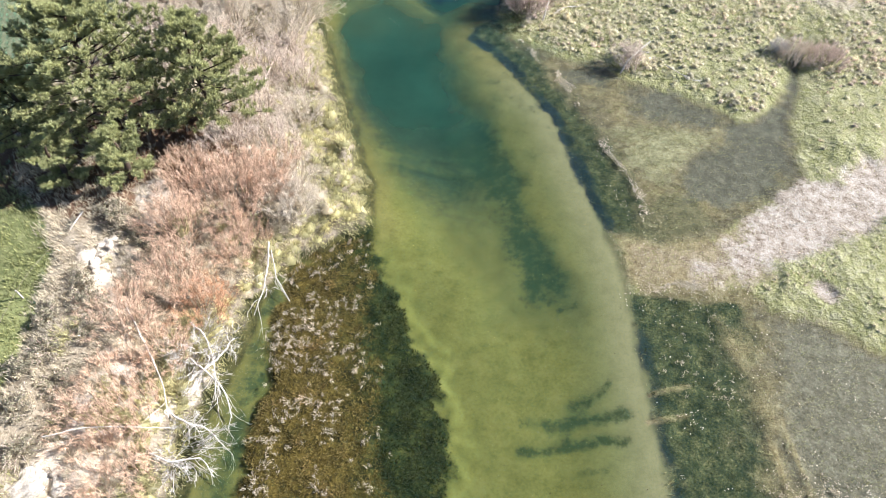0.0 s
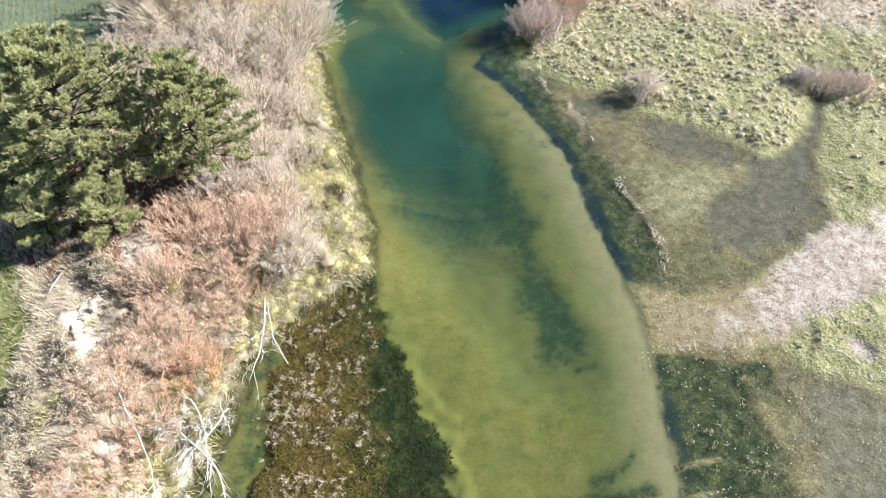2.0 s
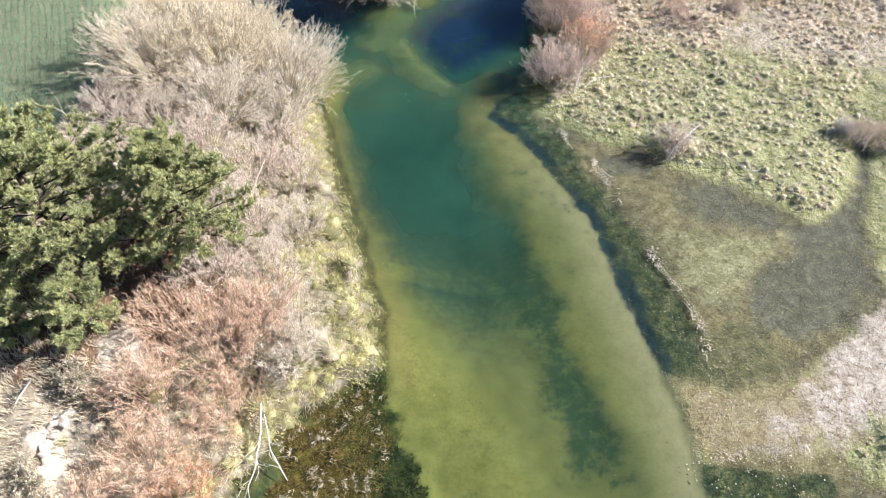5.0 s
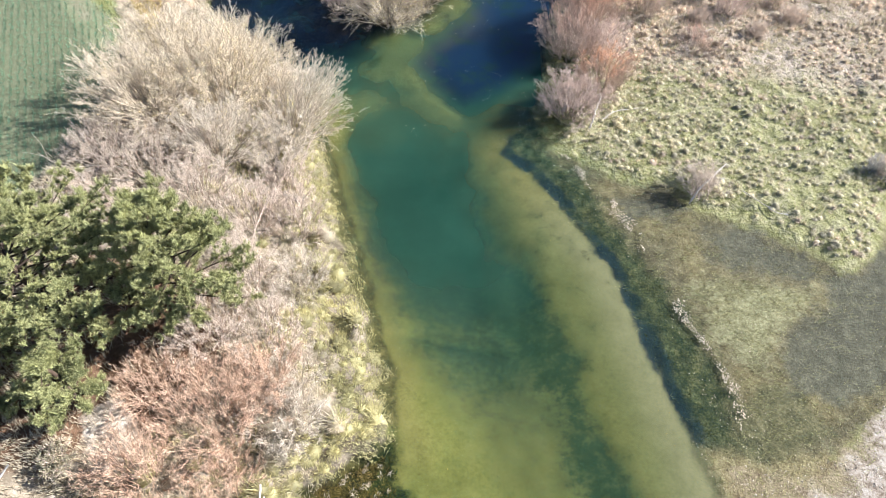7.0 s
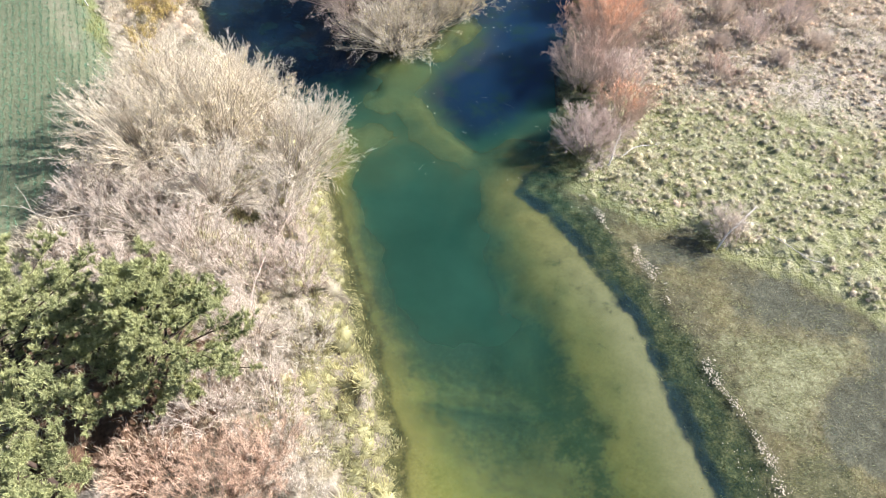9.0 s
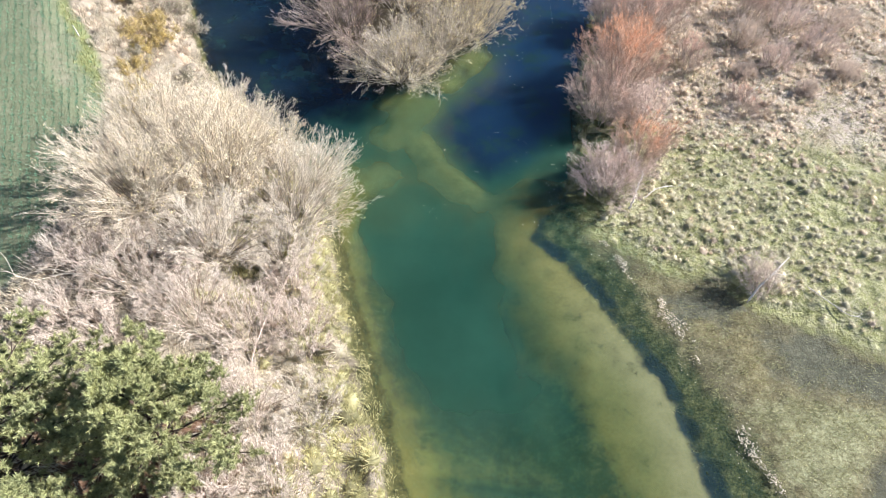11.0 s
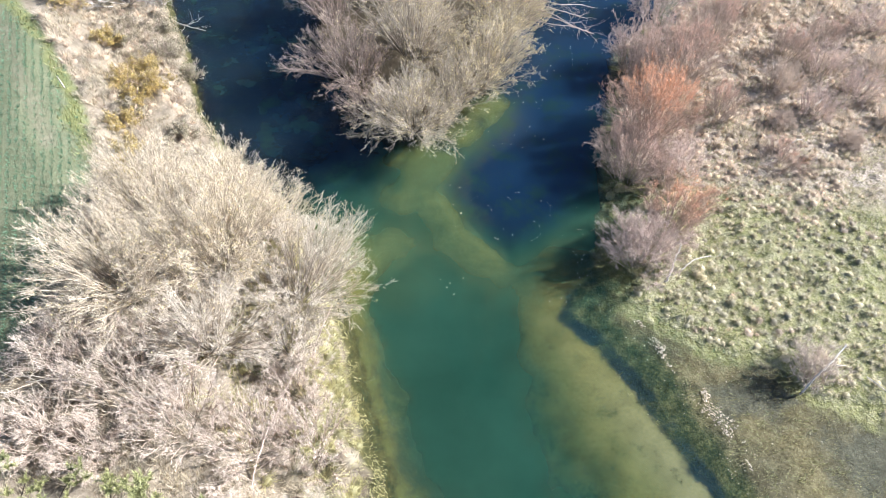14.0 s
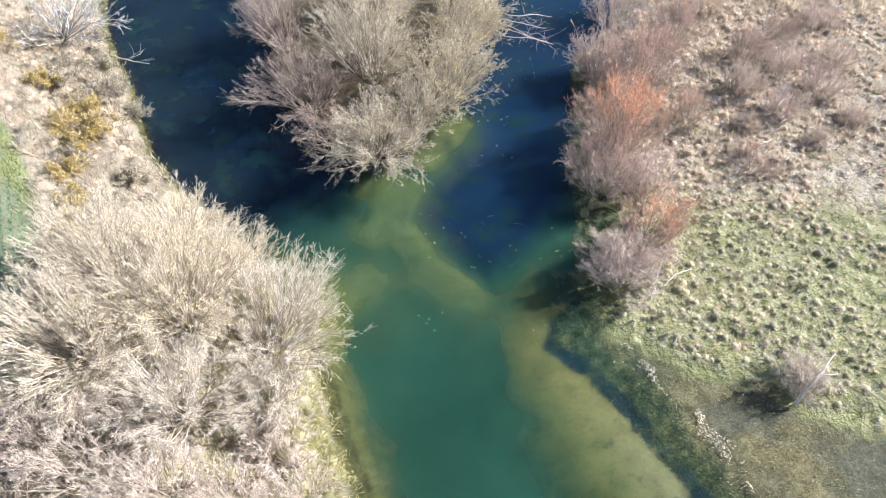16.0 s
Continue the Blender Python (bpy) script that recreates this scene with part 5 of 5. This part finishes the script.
def dead_limb(name, label, points, r0, r1, seed, side=6, bark="dead", category="branch"):
    """A crooked bare limb along its points, with side branches as parts."""
    r = np.random.default_rng(seed)
    base = np.array(points[0])
    line = smooth_line(np.array(points) - base)
    line[1:-1] += r.normal(0, 0.25 * r0, (len(line) - 2, 3))
    ob = thing(name, label, category, tuple(base))
    r0, r1 = 0.75 * r0, 0.7 * r1
    v, f, t = tubes(line[None], np.linspace(r0, r1, len(line))[None], np.linspace(0, 1, len(line))[None], 7)
    trunk = part("limb", mesh_from("limb", v, f, {"tip": t}), BARK[bark], ob)
    if side:
        l1, _ = shoots(line[None], side, 0.3, 1.0, 0.75, 0.42, 0.5, 5, 0.30, r)
        l2, _ = shoots(l1, 4, 0.3, 1.0, 0.6, 0.5, 0.5, 3, 0.25, r)
        for k in range(side):
            own = l2[4 * k:4 * k + 4]
            vv, ff, aa = joined([tubes(l1[k:k + 1], taper(1, 5, r1 * 0.75, r1 * 0.25), ramp_tips(1, 5, 0.3, 1), 4), tubes(own, taper(4, 3, r1 * 0.35, r1 * 0.15), ramp_tips(4, 3, 0.5, 1), 3)])
            part("side_branch", mesh_from("side_branch", vv, ff, aa), BARK[bark], trunk)
    return ob


WHITE = "bleached dead limb hanging over the side channel"
dead_limb("dead_branch", WHITE, [(-8.35, 15.6, 1.0), (-8.2, 14.8, 0.8), (-8.14, 13.83, 0.55), (-8.37, 12.6, 0.02)], 0.055, 0.022, 1, 5)
dead_limb("dead_branch", WHITE, [(-8.2, 15.3, 0.8), (-7.95, 14.7, 0.65), (-7.75, 14.2, 0.45), (-7.1, 13.4, 0.0)], 0.035, 0.016, 2, 6)
dead_limb("dead_branch", WHITE, [(-9.9, 9.3, 0.5), (-9.3, 9.95, 0.6), (-8.9, 10.5, 0.55), (-8.7, 11.3, 0.4)], 0.09, 0.03, 3, 6)
dead_limb("dead_branch", WHITE, [(-10.0, 10.2, 0.6), (-9.2, 9.7, 0.6), (-8.5, 9.2, 0.35), (-8.0, 8.3, 0.02)], 0.06, 0.022, 4, 7)
dead_limb("dead_branch", WHITE, [(-10.3, 8.2, 0.5), (-9.4, 7.8, 0.6), (-8.6, 7.7, 0.35), (-7.9, 7.2, 0.05)], 0.06, 0.02, 5, 8)
dead_limb("dead_branch", WHITE, [(-10.2, 6.6, 0.6), (-9.4, 6.4, 0.55), (-8.6, 6.7, 0.25), (-8.0, 6.2, 0.0)], 0.05, 0.02, 6, 8)
dead_limb("dead_branch", WHITE, [(-10.4, 11.6, 0.8), (-9.6, 11.0, 0.9), (-9.0, 10.0, 0.7), (-8.7, 8.8, 0.3)], 0.05, 0.02, 7, 7)
dead_limb("dead_branch", "long bleached dead limb lying on the sandy bank", [(-13.2, 6.4, 1.9), (-12.0, 6.9, 1.7), (-10.6, 7.3, 1.1), (-9.6, 7.5, 0.7)], 0.03, 0.018, 8, 3)
dead_limb("dead_branch", "long bleached dead limb lying on the sandy bank", [(-12.4, 11.4, 1.9), (-11.4, 10.2, 1.5), (-10.5, 9.0, 1.0), (-10.0, 7.9, 0.6)], 0.045, 0.025, 9, 3)
dead_limb("dead_branch", "pale forked broken limb leaning out of the shrub", [(7.6, 29.8, 0.05), (7.85, 30.1, 0.65), (8.4, 30.6, 1.0), (9.1, 31.3, 1.25)], 0.06, 0.035, 10, 0)
dead_limb("dead_branch", "pale forked broken limb leaning out of the shrub", [(8.4, 30.6, 1.0), (8.7, 30.55, 1.05), (9.0, 30.6, 1.0)], 0.035, 0.02, 11, 0)
dead_limb("fallen_branch", "thin pale fallen branch on the meadow grass", [(10.1, 30.6, 0.28), (10.83, 29.87, 0.3), (11.31, 29.42, 0.3), (11.8, 29.3, 0.32)], 0.028, 0.018, 12, 3)
dead_limb("dead_branch", "white forked dead limb at the foot of the willow", [(3.3, 34.3, 0.2), (3.42, 34.5, 0.65), (3.5, 34.8, 1.0), (3.68, 35.2, 1.35)], 0.07, 0.035, 13, 2)
dead_limb("dead_branch", "white dead limb lying in the grass", [(4.0, 34.85, 0.35), (4.6, 35.3, 0.5), (5.3, 35.6, 0.45)], 0.04, 0.025, 14, 1)
dead_limb("dead_branch", "dead limb trailing into the river", [(-22.6, 50.2, 0.3), (-21.8, 49.95, 0.12), (-20.4, 49.7, 0.0)], 0.05, 0.02, 15, 4, "grey")
for k, (ax, ay) in enumerate([(-0.8, 52.2), (-0.6, 51.7), (-0.9, 52.8), (-1.0, 51.2), (-0.4, 53.2)]):
    dead_limb("dead_branch", "bare grey limb trailing from the island into the water", [(ax - 1.0, ay + 0.4, 0.7), (ax, ay, 0.7), (ax + 1.2, ay - 0.5 + 0.3 * k, 0.35), (ax + 2.3, ay - 0.6 + 0.4 * k, 0.0)], 0.04, 0.016, 20 + k, 7, "mauve")
for k, (ax, ay, bx, by) in enumerate([(10.2, 42.6, 11.0, 43.1), (12.2, 45.6, 13.1, 46.3), (9.5, 47.6, 9.9, 47.8)]):
    dead_limb("fallen_branch", "short pale fallen branch among rough grass", [(ax, ay, 0.5), ((ax + bx) / 2, (ay + by) / 2, 0.62), (bx, by, 0.5)], 0.035, 0.02, 30 + k, 1)
# long pale limbs that sprawl from the thicket's foot
for k, pts in enumerate([[(-12.8, 25.9, 1.3), (-13.9, 26.1, 1.8), (-14.9, 26.5, 2.3), (-15.9, 26.8, 2.8), (-17.1, 27.0, 2.9), (-18.3, 26.8, 2.9)], [(-13.6, 25.9, 1.8), (-15.4, 26.4, 2.5), (-16.6, 26.4, 2.8), (-17.7, 26.4, 2.8)],
                         [(-12.8, 26.0, 1.3), (-13.3, 26.4, 2.0), (-13.9, 26.6, 2.5), (-14.8, 26.6, 2.8)], [(-15.3, 25.3, 2.1), (-16.5, 25.4, 2.6), (-17.5, 25.6, 2.8), (-18.3, 25.9, 2.8)]]):
    dead_limb("willow_limb", "long pale willow limb sprawling low over the bank", pts, 0.065, 0.03, 60 + k, 10, "grey", "branch")
# trunks and bare limbs seen through the willow thicket
for k, pts in enumerate([[(-10.2, 29.2, 0.6), (-9.9, 30.2, 1.3), (-9.6, 31.2, 1.6)], [(-10.9, 26.6, 0.8), (-10.6, 27.8, 1.5), (-10.2, 29.0, 1.7)], [(-11.0, 24.0, 0.9), (-10.9, 25.2, 1.6), (-10.7, 26.4, 1.9)],
                         [(-15.2, 28.6, 2.2), (-14.0, 28.0, 2.9), (-12.8, 27.6, 3.1)], [(-15.6, 29.4, 2.3), (-14.2, 29.2, 3.2), (-13.2, 28.4, 3.4)]]):
    dead_limb("bare_trunk", "crooked grey willow trunk leaning through the thicket", pts, 0.05, 0.025, 40 + k, 5, "mauve", "trunk")

# ---- sandy outcrops of the scarp ----
def sand_material():
    mat, nt, b = nodes_of("scarp_sand")
    a, c = noise_node(nt, 2.2, 6, 0.65), noise_node(nt, 14, 5, 0.7)
    col = ramp(nt, a.outputs[0], [(0.3, (0.40, 0.335, 0.255)), (0.5, (0.53, 0.465, 0.375)), (0.7, (0.64, 0.58, 0.495))])
    col = mix(nt, 0.6, col, ramp(nt, c.outputs[0], [(0.35, (0.70, 0.68, 0.65)), (0.6, (1.1, 1.1, 1.1))]), "MULTIPLY")
    nt.links.new(col, b.inputs["Base Color"])
    b.inputs["Roughness"].default_value = 0.95
    bump(nt, b, calc(nt, "ADD", a.outputs[0], c.outputs[0]), 0.7, 0.1)
    return mat


M_SCARP = sand_material()


def outcrop(place, size, seed):
    bm = bmesh.new()
    bmesh.ops.create_icosphere(bm, subdivisions=4, radius=1.0)
    off = Vector((seed * 3.1, seed * 1.7, 0))
    for v in bm.verts:
        p = v.co.copy()
        k = 0.75 + 0.8 * noise.fractal(p * 1.3 + off, 0.9, 2.1, 4) + 0.18 * abs(noise.noise(p * 4 + off))
        v.co = Vector((p.x * size[0], p.y * size[1], p.z * size[2])) * k
    me = bpy.data.meshes.new("sand_outcrop")
    bm.to_mesh(me)
    bm.free()
    me.polygons.foreach_set("use_smooth", np.ones(len(me.polygons), bool))
    z = float(ground_z(place[0], place[1])[0])
    ob = whole("sand_outcrop", me, M_SCARP, "pale crumbling sandstone lump showing through the bank grass", "rock", group="sandy outcrops", place=(place[0], place[1], z - 0.1))
    ob.rotation_euler = (0, 0, seed * 0.8)


for k, (x, y, sx, sy, sz) in enumerate([(-14.2, 14.0, 0.42, 0.36, 0.5), (-14.3, 13.1, 0.36, 0.42, 0.45), (-13.5, 16.6, 0.26, 0.55, 0.40), (-13.2, 15.6, 0.40, 0.40, 0.38), (-12.3, 9.3, 0.42, 0.75, 0.5),
                                        (-12.9, 8.2, 0.6, 0.42, 0.4), (-12.9, 6.9, 0.62, 0.5, 0.4), (-12.5, 5.6, 0.6, 0.55, 0.45), (-13.4, 4.9, 0.7, 0.5, 0.4), (-11.5, 6.2, 0.4, 0.35, 0.3)]):
    outcrop((x, y), (sx * 1.15, sy * 1.15, sz * 0.55), k + 1)

# ---- gorse and grey scrub on the far left bank ----
def leafy_bush(name, label, place, radius, height, seed, material, count):
    r = np.random.default_rng(seed)
    z = float(ground_z(*place)[0])
    ob = thing(name, label, "shrub", (place[0], place[1], z), "scrub above the river")
    n = 26
    az, rho = r.uniform(0, 6.283, n), np.sqrt(r.uniform(0, 1, n))
    end = np.c_[np.cos(az) * rho * radius, np.sin(az) * rho * radius, height * np.sqrt(1 - 0.8 * rho**2) * r.uniform(0.7, 1, n)]
    l0 = curve_paths(np.zeros((n, 3)) - [0, 0, 0.1], unit(end), np.linalg.norm(end, axis=1), 5, 0.1, r)
    l1, _ = shoots(l0, 7, 0.3, 1, 0.45, 0.4, 0.3, 4, 0.12, r)
    part("branchwork", mesh_from("branchwork", *joined([tubes(l0, taper(n, 5, 0.02, 0.008), ramp_tips(n, 5, 0, 1), 3), tubes(l1, taper(len(l1), 4, 0.01, 0.005), ramp_tips(len(l1), 4, 0, 1), 3)])), BARK["mauve"], ob)
    k = r.integers(0, len(l1), count)
    u = r.uniform(0.2, 3, count)
    i = np.minimum(u.astype(int), 2)
    at = l1[k, i] + (l1[k, i + 1] - l1[k, i]) * (u - i)[:, None] + r.normal(0, 0.035, (count, 3))
    part("foliage", mesh_from("foliage", *leaf_arrays(at, r, 0.07, 0.022)), material, ob)


YELLOW = "yellow-flecked gorse bush on the grassy bank"
for k, (x, y, rad, h) in enumerate([(-24.2, 46.4, 0.8, 0.9), (-21.9, 44.9, 1.0, 1.1), (-20.7, 43.5, 1.0, 1.1), (-22.3, 43.4, 1.0, 1.1), (-21.1, 40.4, 0.8, 0.9), (-21.4, 42.3, 0.8, 0.9), (-19.6, 37.0, 0.8, 0.8), (-27.0, 48.6, 1.2, 1.0), (-20.2, 38.6, 0.7, 0.7)]):
    leafy_bush("gorse_bush", YELLOW, (x, y), rad, h, 200 + k, M_GORSE, 3000)
for k, (x, y, rad, h) in enumerate([(-19.2, 37.4, 0.9, 0.9), (-21.4, 47.0, 1.0, 0.9), (-24.0, 48.4, 1.2, 1.0), (-18.6, 40.6, 0.8, 0.7), (-26.2, 50.0, 1.2, 1.2), (-22.4, 48.8, 0.8, 0.8), (-21.9, 46.2, 1.2, 1.1), (-23.6, 46.6, 1.0, 0.9), (-20.0, 45.4, 0.9, 0.8), (-21.2, 41.4, 0.8, 0.8), (-18.9, 38.8, 0.8, 0.7)]):
    leafy_bush("grey_scrub", "low grey-green scrub bush on the bank", (x, y), rad, h, 220 + k, M_SCRUB, 1900)
for k, (x, y, rad, h) in enumerate([(-13.8, 11.4, 0.7, 0.6), (-14.4, 9.4, 0.7, 0.6), (-13.0, 14.6, 0.6, 0.6), (-14.2, 15.4, 0.6, 0.5), (-13.4, 10.2, 0.5, 0.4), (-14.6, 7.2, 0.8, 0.5), (-14.4, 12.0, 0.8, 0.6), (-13.5, 14.8, 0.7, 0.6), (-14.2, 15.3, 0.7, 0.6), (-13.5, 11.0, 0.8, 0.5), (-13.9, 8.4, 0.7, 0.5), (-14.9, 8.6, 0.6, 0.4), (-14.0, 6.0, 0.8, 0.5), (-14.8, 10.6, 0.6, 0.5), (-12.9, 12.6, 0.5, 0.5)]):
    leafy_bush("grey_scrub", "low grey-green scrub bush on the sandy scarp", (x, y), rad, h, 240 + k, M_SCRUB, 1300)

# ---- fence at the field's edge ----
def fence_post(place, lean, height, label):
    ob = thing("fence_post", label, "fence post", (place[0], place[1], float(ground_z(*place)[0])), "fence posts at the field")
    line = np.array([[0, 0, -0.15], [lean[0] * 0.5, lean[1] * 0.5, height * 0.5], [lean[0], lean[1], height]])
    v, f, t = tubes(line[None], np.array([[0.036, 0.033, 0.030]]), np.array([[0.0, 0.5, 1.0]]), 6)
    part("shaft", mesh_from("shaft", v, [f, np.array([[17, 16, 15, 14, 13, 12]])], {"tip": t}), BARK["dead"], ob)


fence_post((-15.7, 13.9), (0.40, 1.15), 0.28, "pale weathered fence post fallen over at the field's edge")
fence_post((-15.95, 11.15), (0.04, -0.05), 0.55, "short pale weathered fence post carrying a wire")
wire_line = smooth_line([(x, y, float(ground_z(x, y)[0]) + h) for x, y, h in ((-15.9, 4.0, 0.40), (-15.95, 7.6, 0.34), (-15.95, 11.13, 0.46), (-15.85, 12.6, 0.30), (-15.7, 13.9, 0.10))])
v, f, t = tubes(wire_line[None], np.full((1, len(wire_line)), 0.005), np.zeros((1, len(wire_line))), 4)
whole("fence_wire", mesh_from("fence_wire", v, f, {"tip": t}), BARK["umber"], "slack pale fence wire along the edge of the field", "wire")
fence_post((-24.1, 41.7), (-0.10, 0.05), 0.6, "short pale weathered fence post at the field's edge")

# ---- floating scraps and drift line ----
def scraps(name, x, y, z, size, label, seed, category):
    r = np.random.default_rng(seed)
    n = len(x)
    az = r.uniform(0, 6.283, n)
    d = np.c_[np.cos(az), np.sin(az), np.zeros(n)] * (size * r.uniform(0.5, 1.3, n))[:, None]
    s = np.c_[-np.sin(az), np.cos(az), np.zeros(n)] * (size * r.uniform(0.3, 0.7, n))[:, None]
    c = np.c_[x, y, z]
    up = np.c_[np.zeros((n, 2)), size * r.uniform(0.1, 0.5, n)]
    v = np.stack([c - d, c - s, c + d, c + s, c + up], 1).reshape(-1, 3)
    i = np.arange(n)[:, None] * 5
    f = np.concatenate([np.c_[i + a, i + b, i + 4] for a, b in ((0, 1), (1, 2), (2, 3), (3, 0))])
    blade_stuff(name, (v, f, {"tip": np.repeat(r.uniform(0, 1, n), 5)}), M_DRIFT, label, category)


h = np.random.default_rng(303)
x, y, z, m = scatter(60000, -1, 12, 16, 33, h, lambda x, y, z, m: 1.6 * step(0.34, 0.0, np.abs(m["dr"] - 2.0 - 1.3 * (fbm(x, y, 1.6, 127) - 0.5))) * step(17, 19, y) * step(0.46, 0.66, fbm(x, y, 1.1, 131, 4)))
scraps("drift_line", x, y, np.maximum(z, 0) + 0.015, 0.042, "pale drift of dead leaves and stems along the waterline", 1, "drift")
x, y, z, m = scatter(26000, 0, 18, 17, 34, h, lambda x, y, z, m: np.clip(m["flood"] + m["margin"], 0, 1) * (m["dr"] > 0.9) * (0.02 + 0.30 * step(0.50, 0.66, fbm(x, y, 0.9, 243)) * step(4.6, 1.4, m["dr"])))
scraps("strewn_scraps", x, y, np.maximum(z, 0) + 0.012, 0.026, "pale scraps of leaves and stems strewn over the wet ground", 6, "drift")
x, y, z, m = scatter(16000, 6, 24, 3, 18, h, lambda x, y, z, m: m["flood"] * (0.03 + 0.35 * step(0.55, 0.68, fbm(x, y, 1.1, 137)) + 0.9 * step(1.5, 0.4, np.hypot(x - 13.8, (y - 7.5) * 1.3) + 1.2 * (fbm(x, y, 0.8, 247) - 0.5))) + 0.8 * step(0.25, 0.05, np.abs(inside(x, y, FLOOD_LOW))) * (y > 14.5))
scraps("drift_scraps", x, y, np.maximum(z, 0) + 0.01, 0.035, "pale scraps of dead stems on the flooded ground", 2, "drift")
x, y, z, m = scatter(2600, -6, 4, 33, 56, h, lambda x, y, z, m: (np.maximum(m["dr"], m["di"]) < -0.1) * 0.16 * step(0.42, 0.6, fbm(x, y, 2.5, 139)) + 0.5 * (np.abs(m["dr"] + 0.3) < 0.4) * (y < 37))
scraps("floating_leaves", x, y, np.full(len(x), 0.006), 0.035, "pale fallen leaves floating on dark water", 3, "leaf")
x, y, z, m = scatter(420, -9, 7, 5, 34, h, lambda x, y, z, m: (np.maximum(m["dr"], m["dl"]) < -0.3) * 0.5)
scraps("bed_litter", x, y, z + 0.02, 0.028, "dark leaf litter scattered over the river bed", 4, "leaf")
bpy.data.objects["bed_litter"].data.materials[0] = M_WEED

# ---- pebbles of the gravel spit ----
x, y, z, m = scatter(60000, 6, 28, 14, 30, h, lambda x, y, z, m: np.maximum(m["gravel"], 0.3 * m["spit"]) * (0.10 + 0.8 * step(0.40, 0.62, fbm(x, y, 0.9, 199))))
n = len(x)
size = 0.010 + 0.028 * h.uniform(0, 1, n) ** 2
axes = np.array([[1, 0, 0], [0, 1, 0], [-1, 0, 0], [0, -1, 0], [0, 0, 0.7], [0, 0, -0.5]], float)
v = (np.c_[x, y, z + 0.005][:, None] + axes[None] * (size[:, None, None] * h.uniform(0.7, 1.3, (n, 6, 1)))).reshape(-1, 3)
i = np.arange(n)[:, None] * 6
f = np.concatenate([np.c_[i + a, i + (a + 1) % 4, i + 4] for a in range(4)])
blade_stuff("pebbles", (v, f, {"tip": np.repeat(h.uniform(0, 1, n), 6)}), M_DRIFT, "pale pebbles on the gravel spit", "gravel")
# bleached scraps along the edge of the spit
x, y, z, m = scatter(40000, 6, 12, 14, 17, h, lambda x, y, z, m: step(0.34, 0.0, along(x, y, DRIFT_BARS[0]) + 0.5 * (fbm(x, y, 0.6, 201) - 0.5)) * step(0.42, 0.62, fbm(x, y, 0.5, 203)) * 0.4)
scraps("drift_bar", x, y, np.maximum(z, 0) + 0.01, 0.028, "bleached stalks and scraps washed along the spit", 305, "drift")
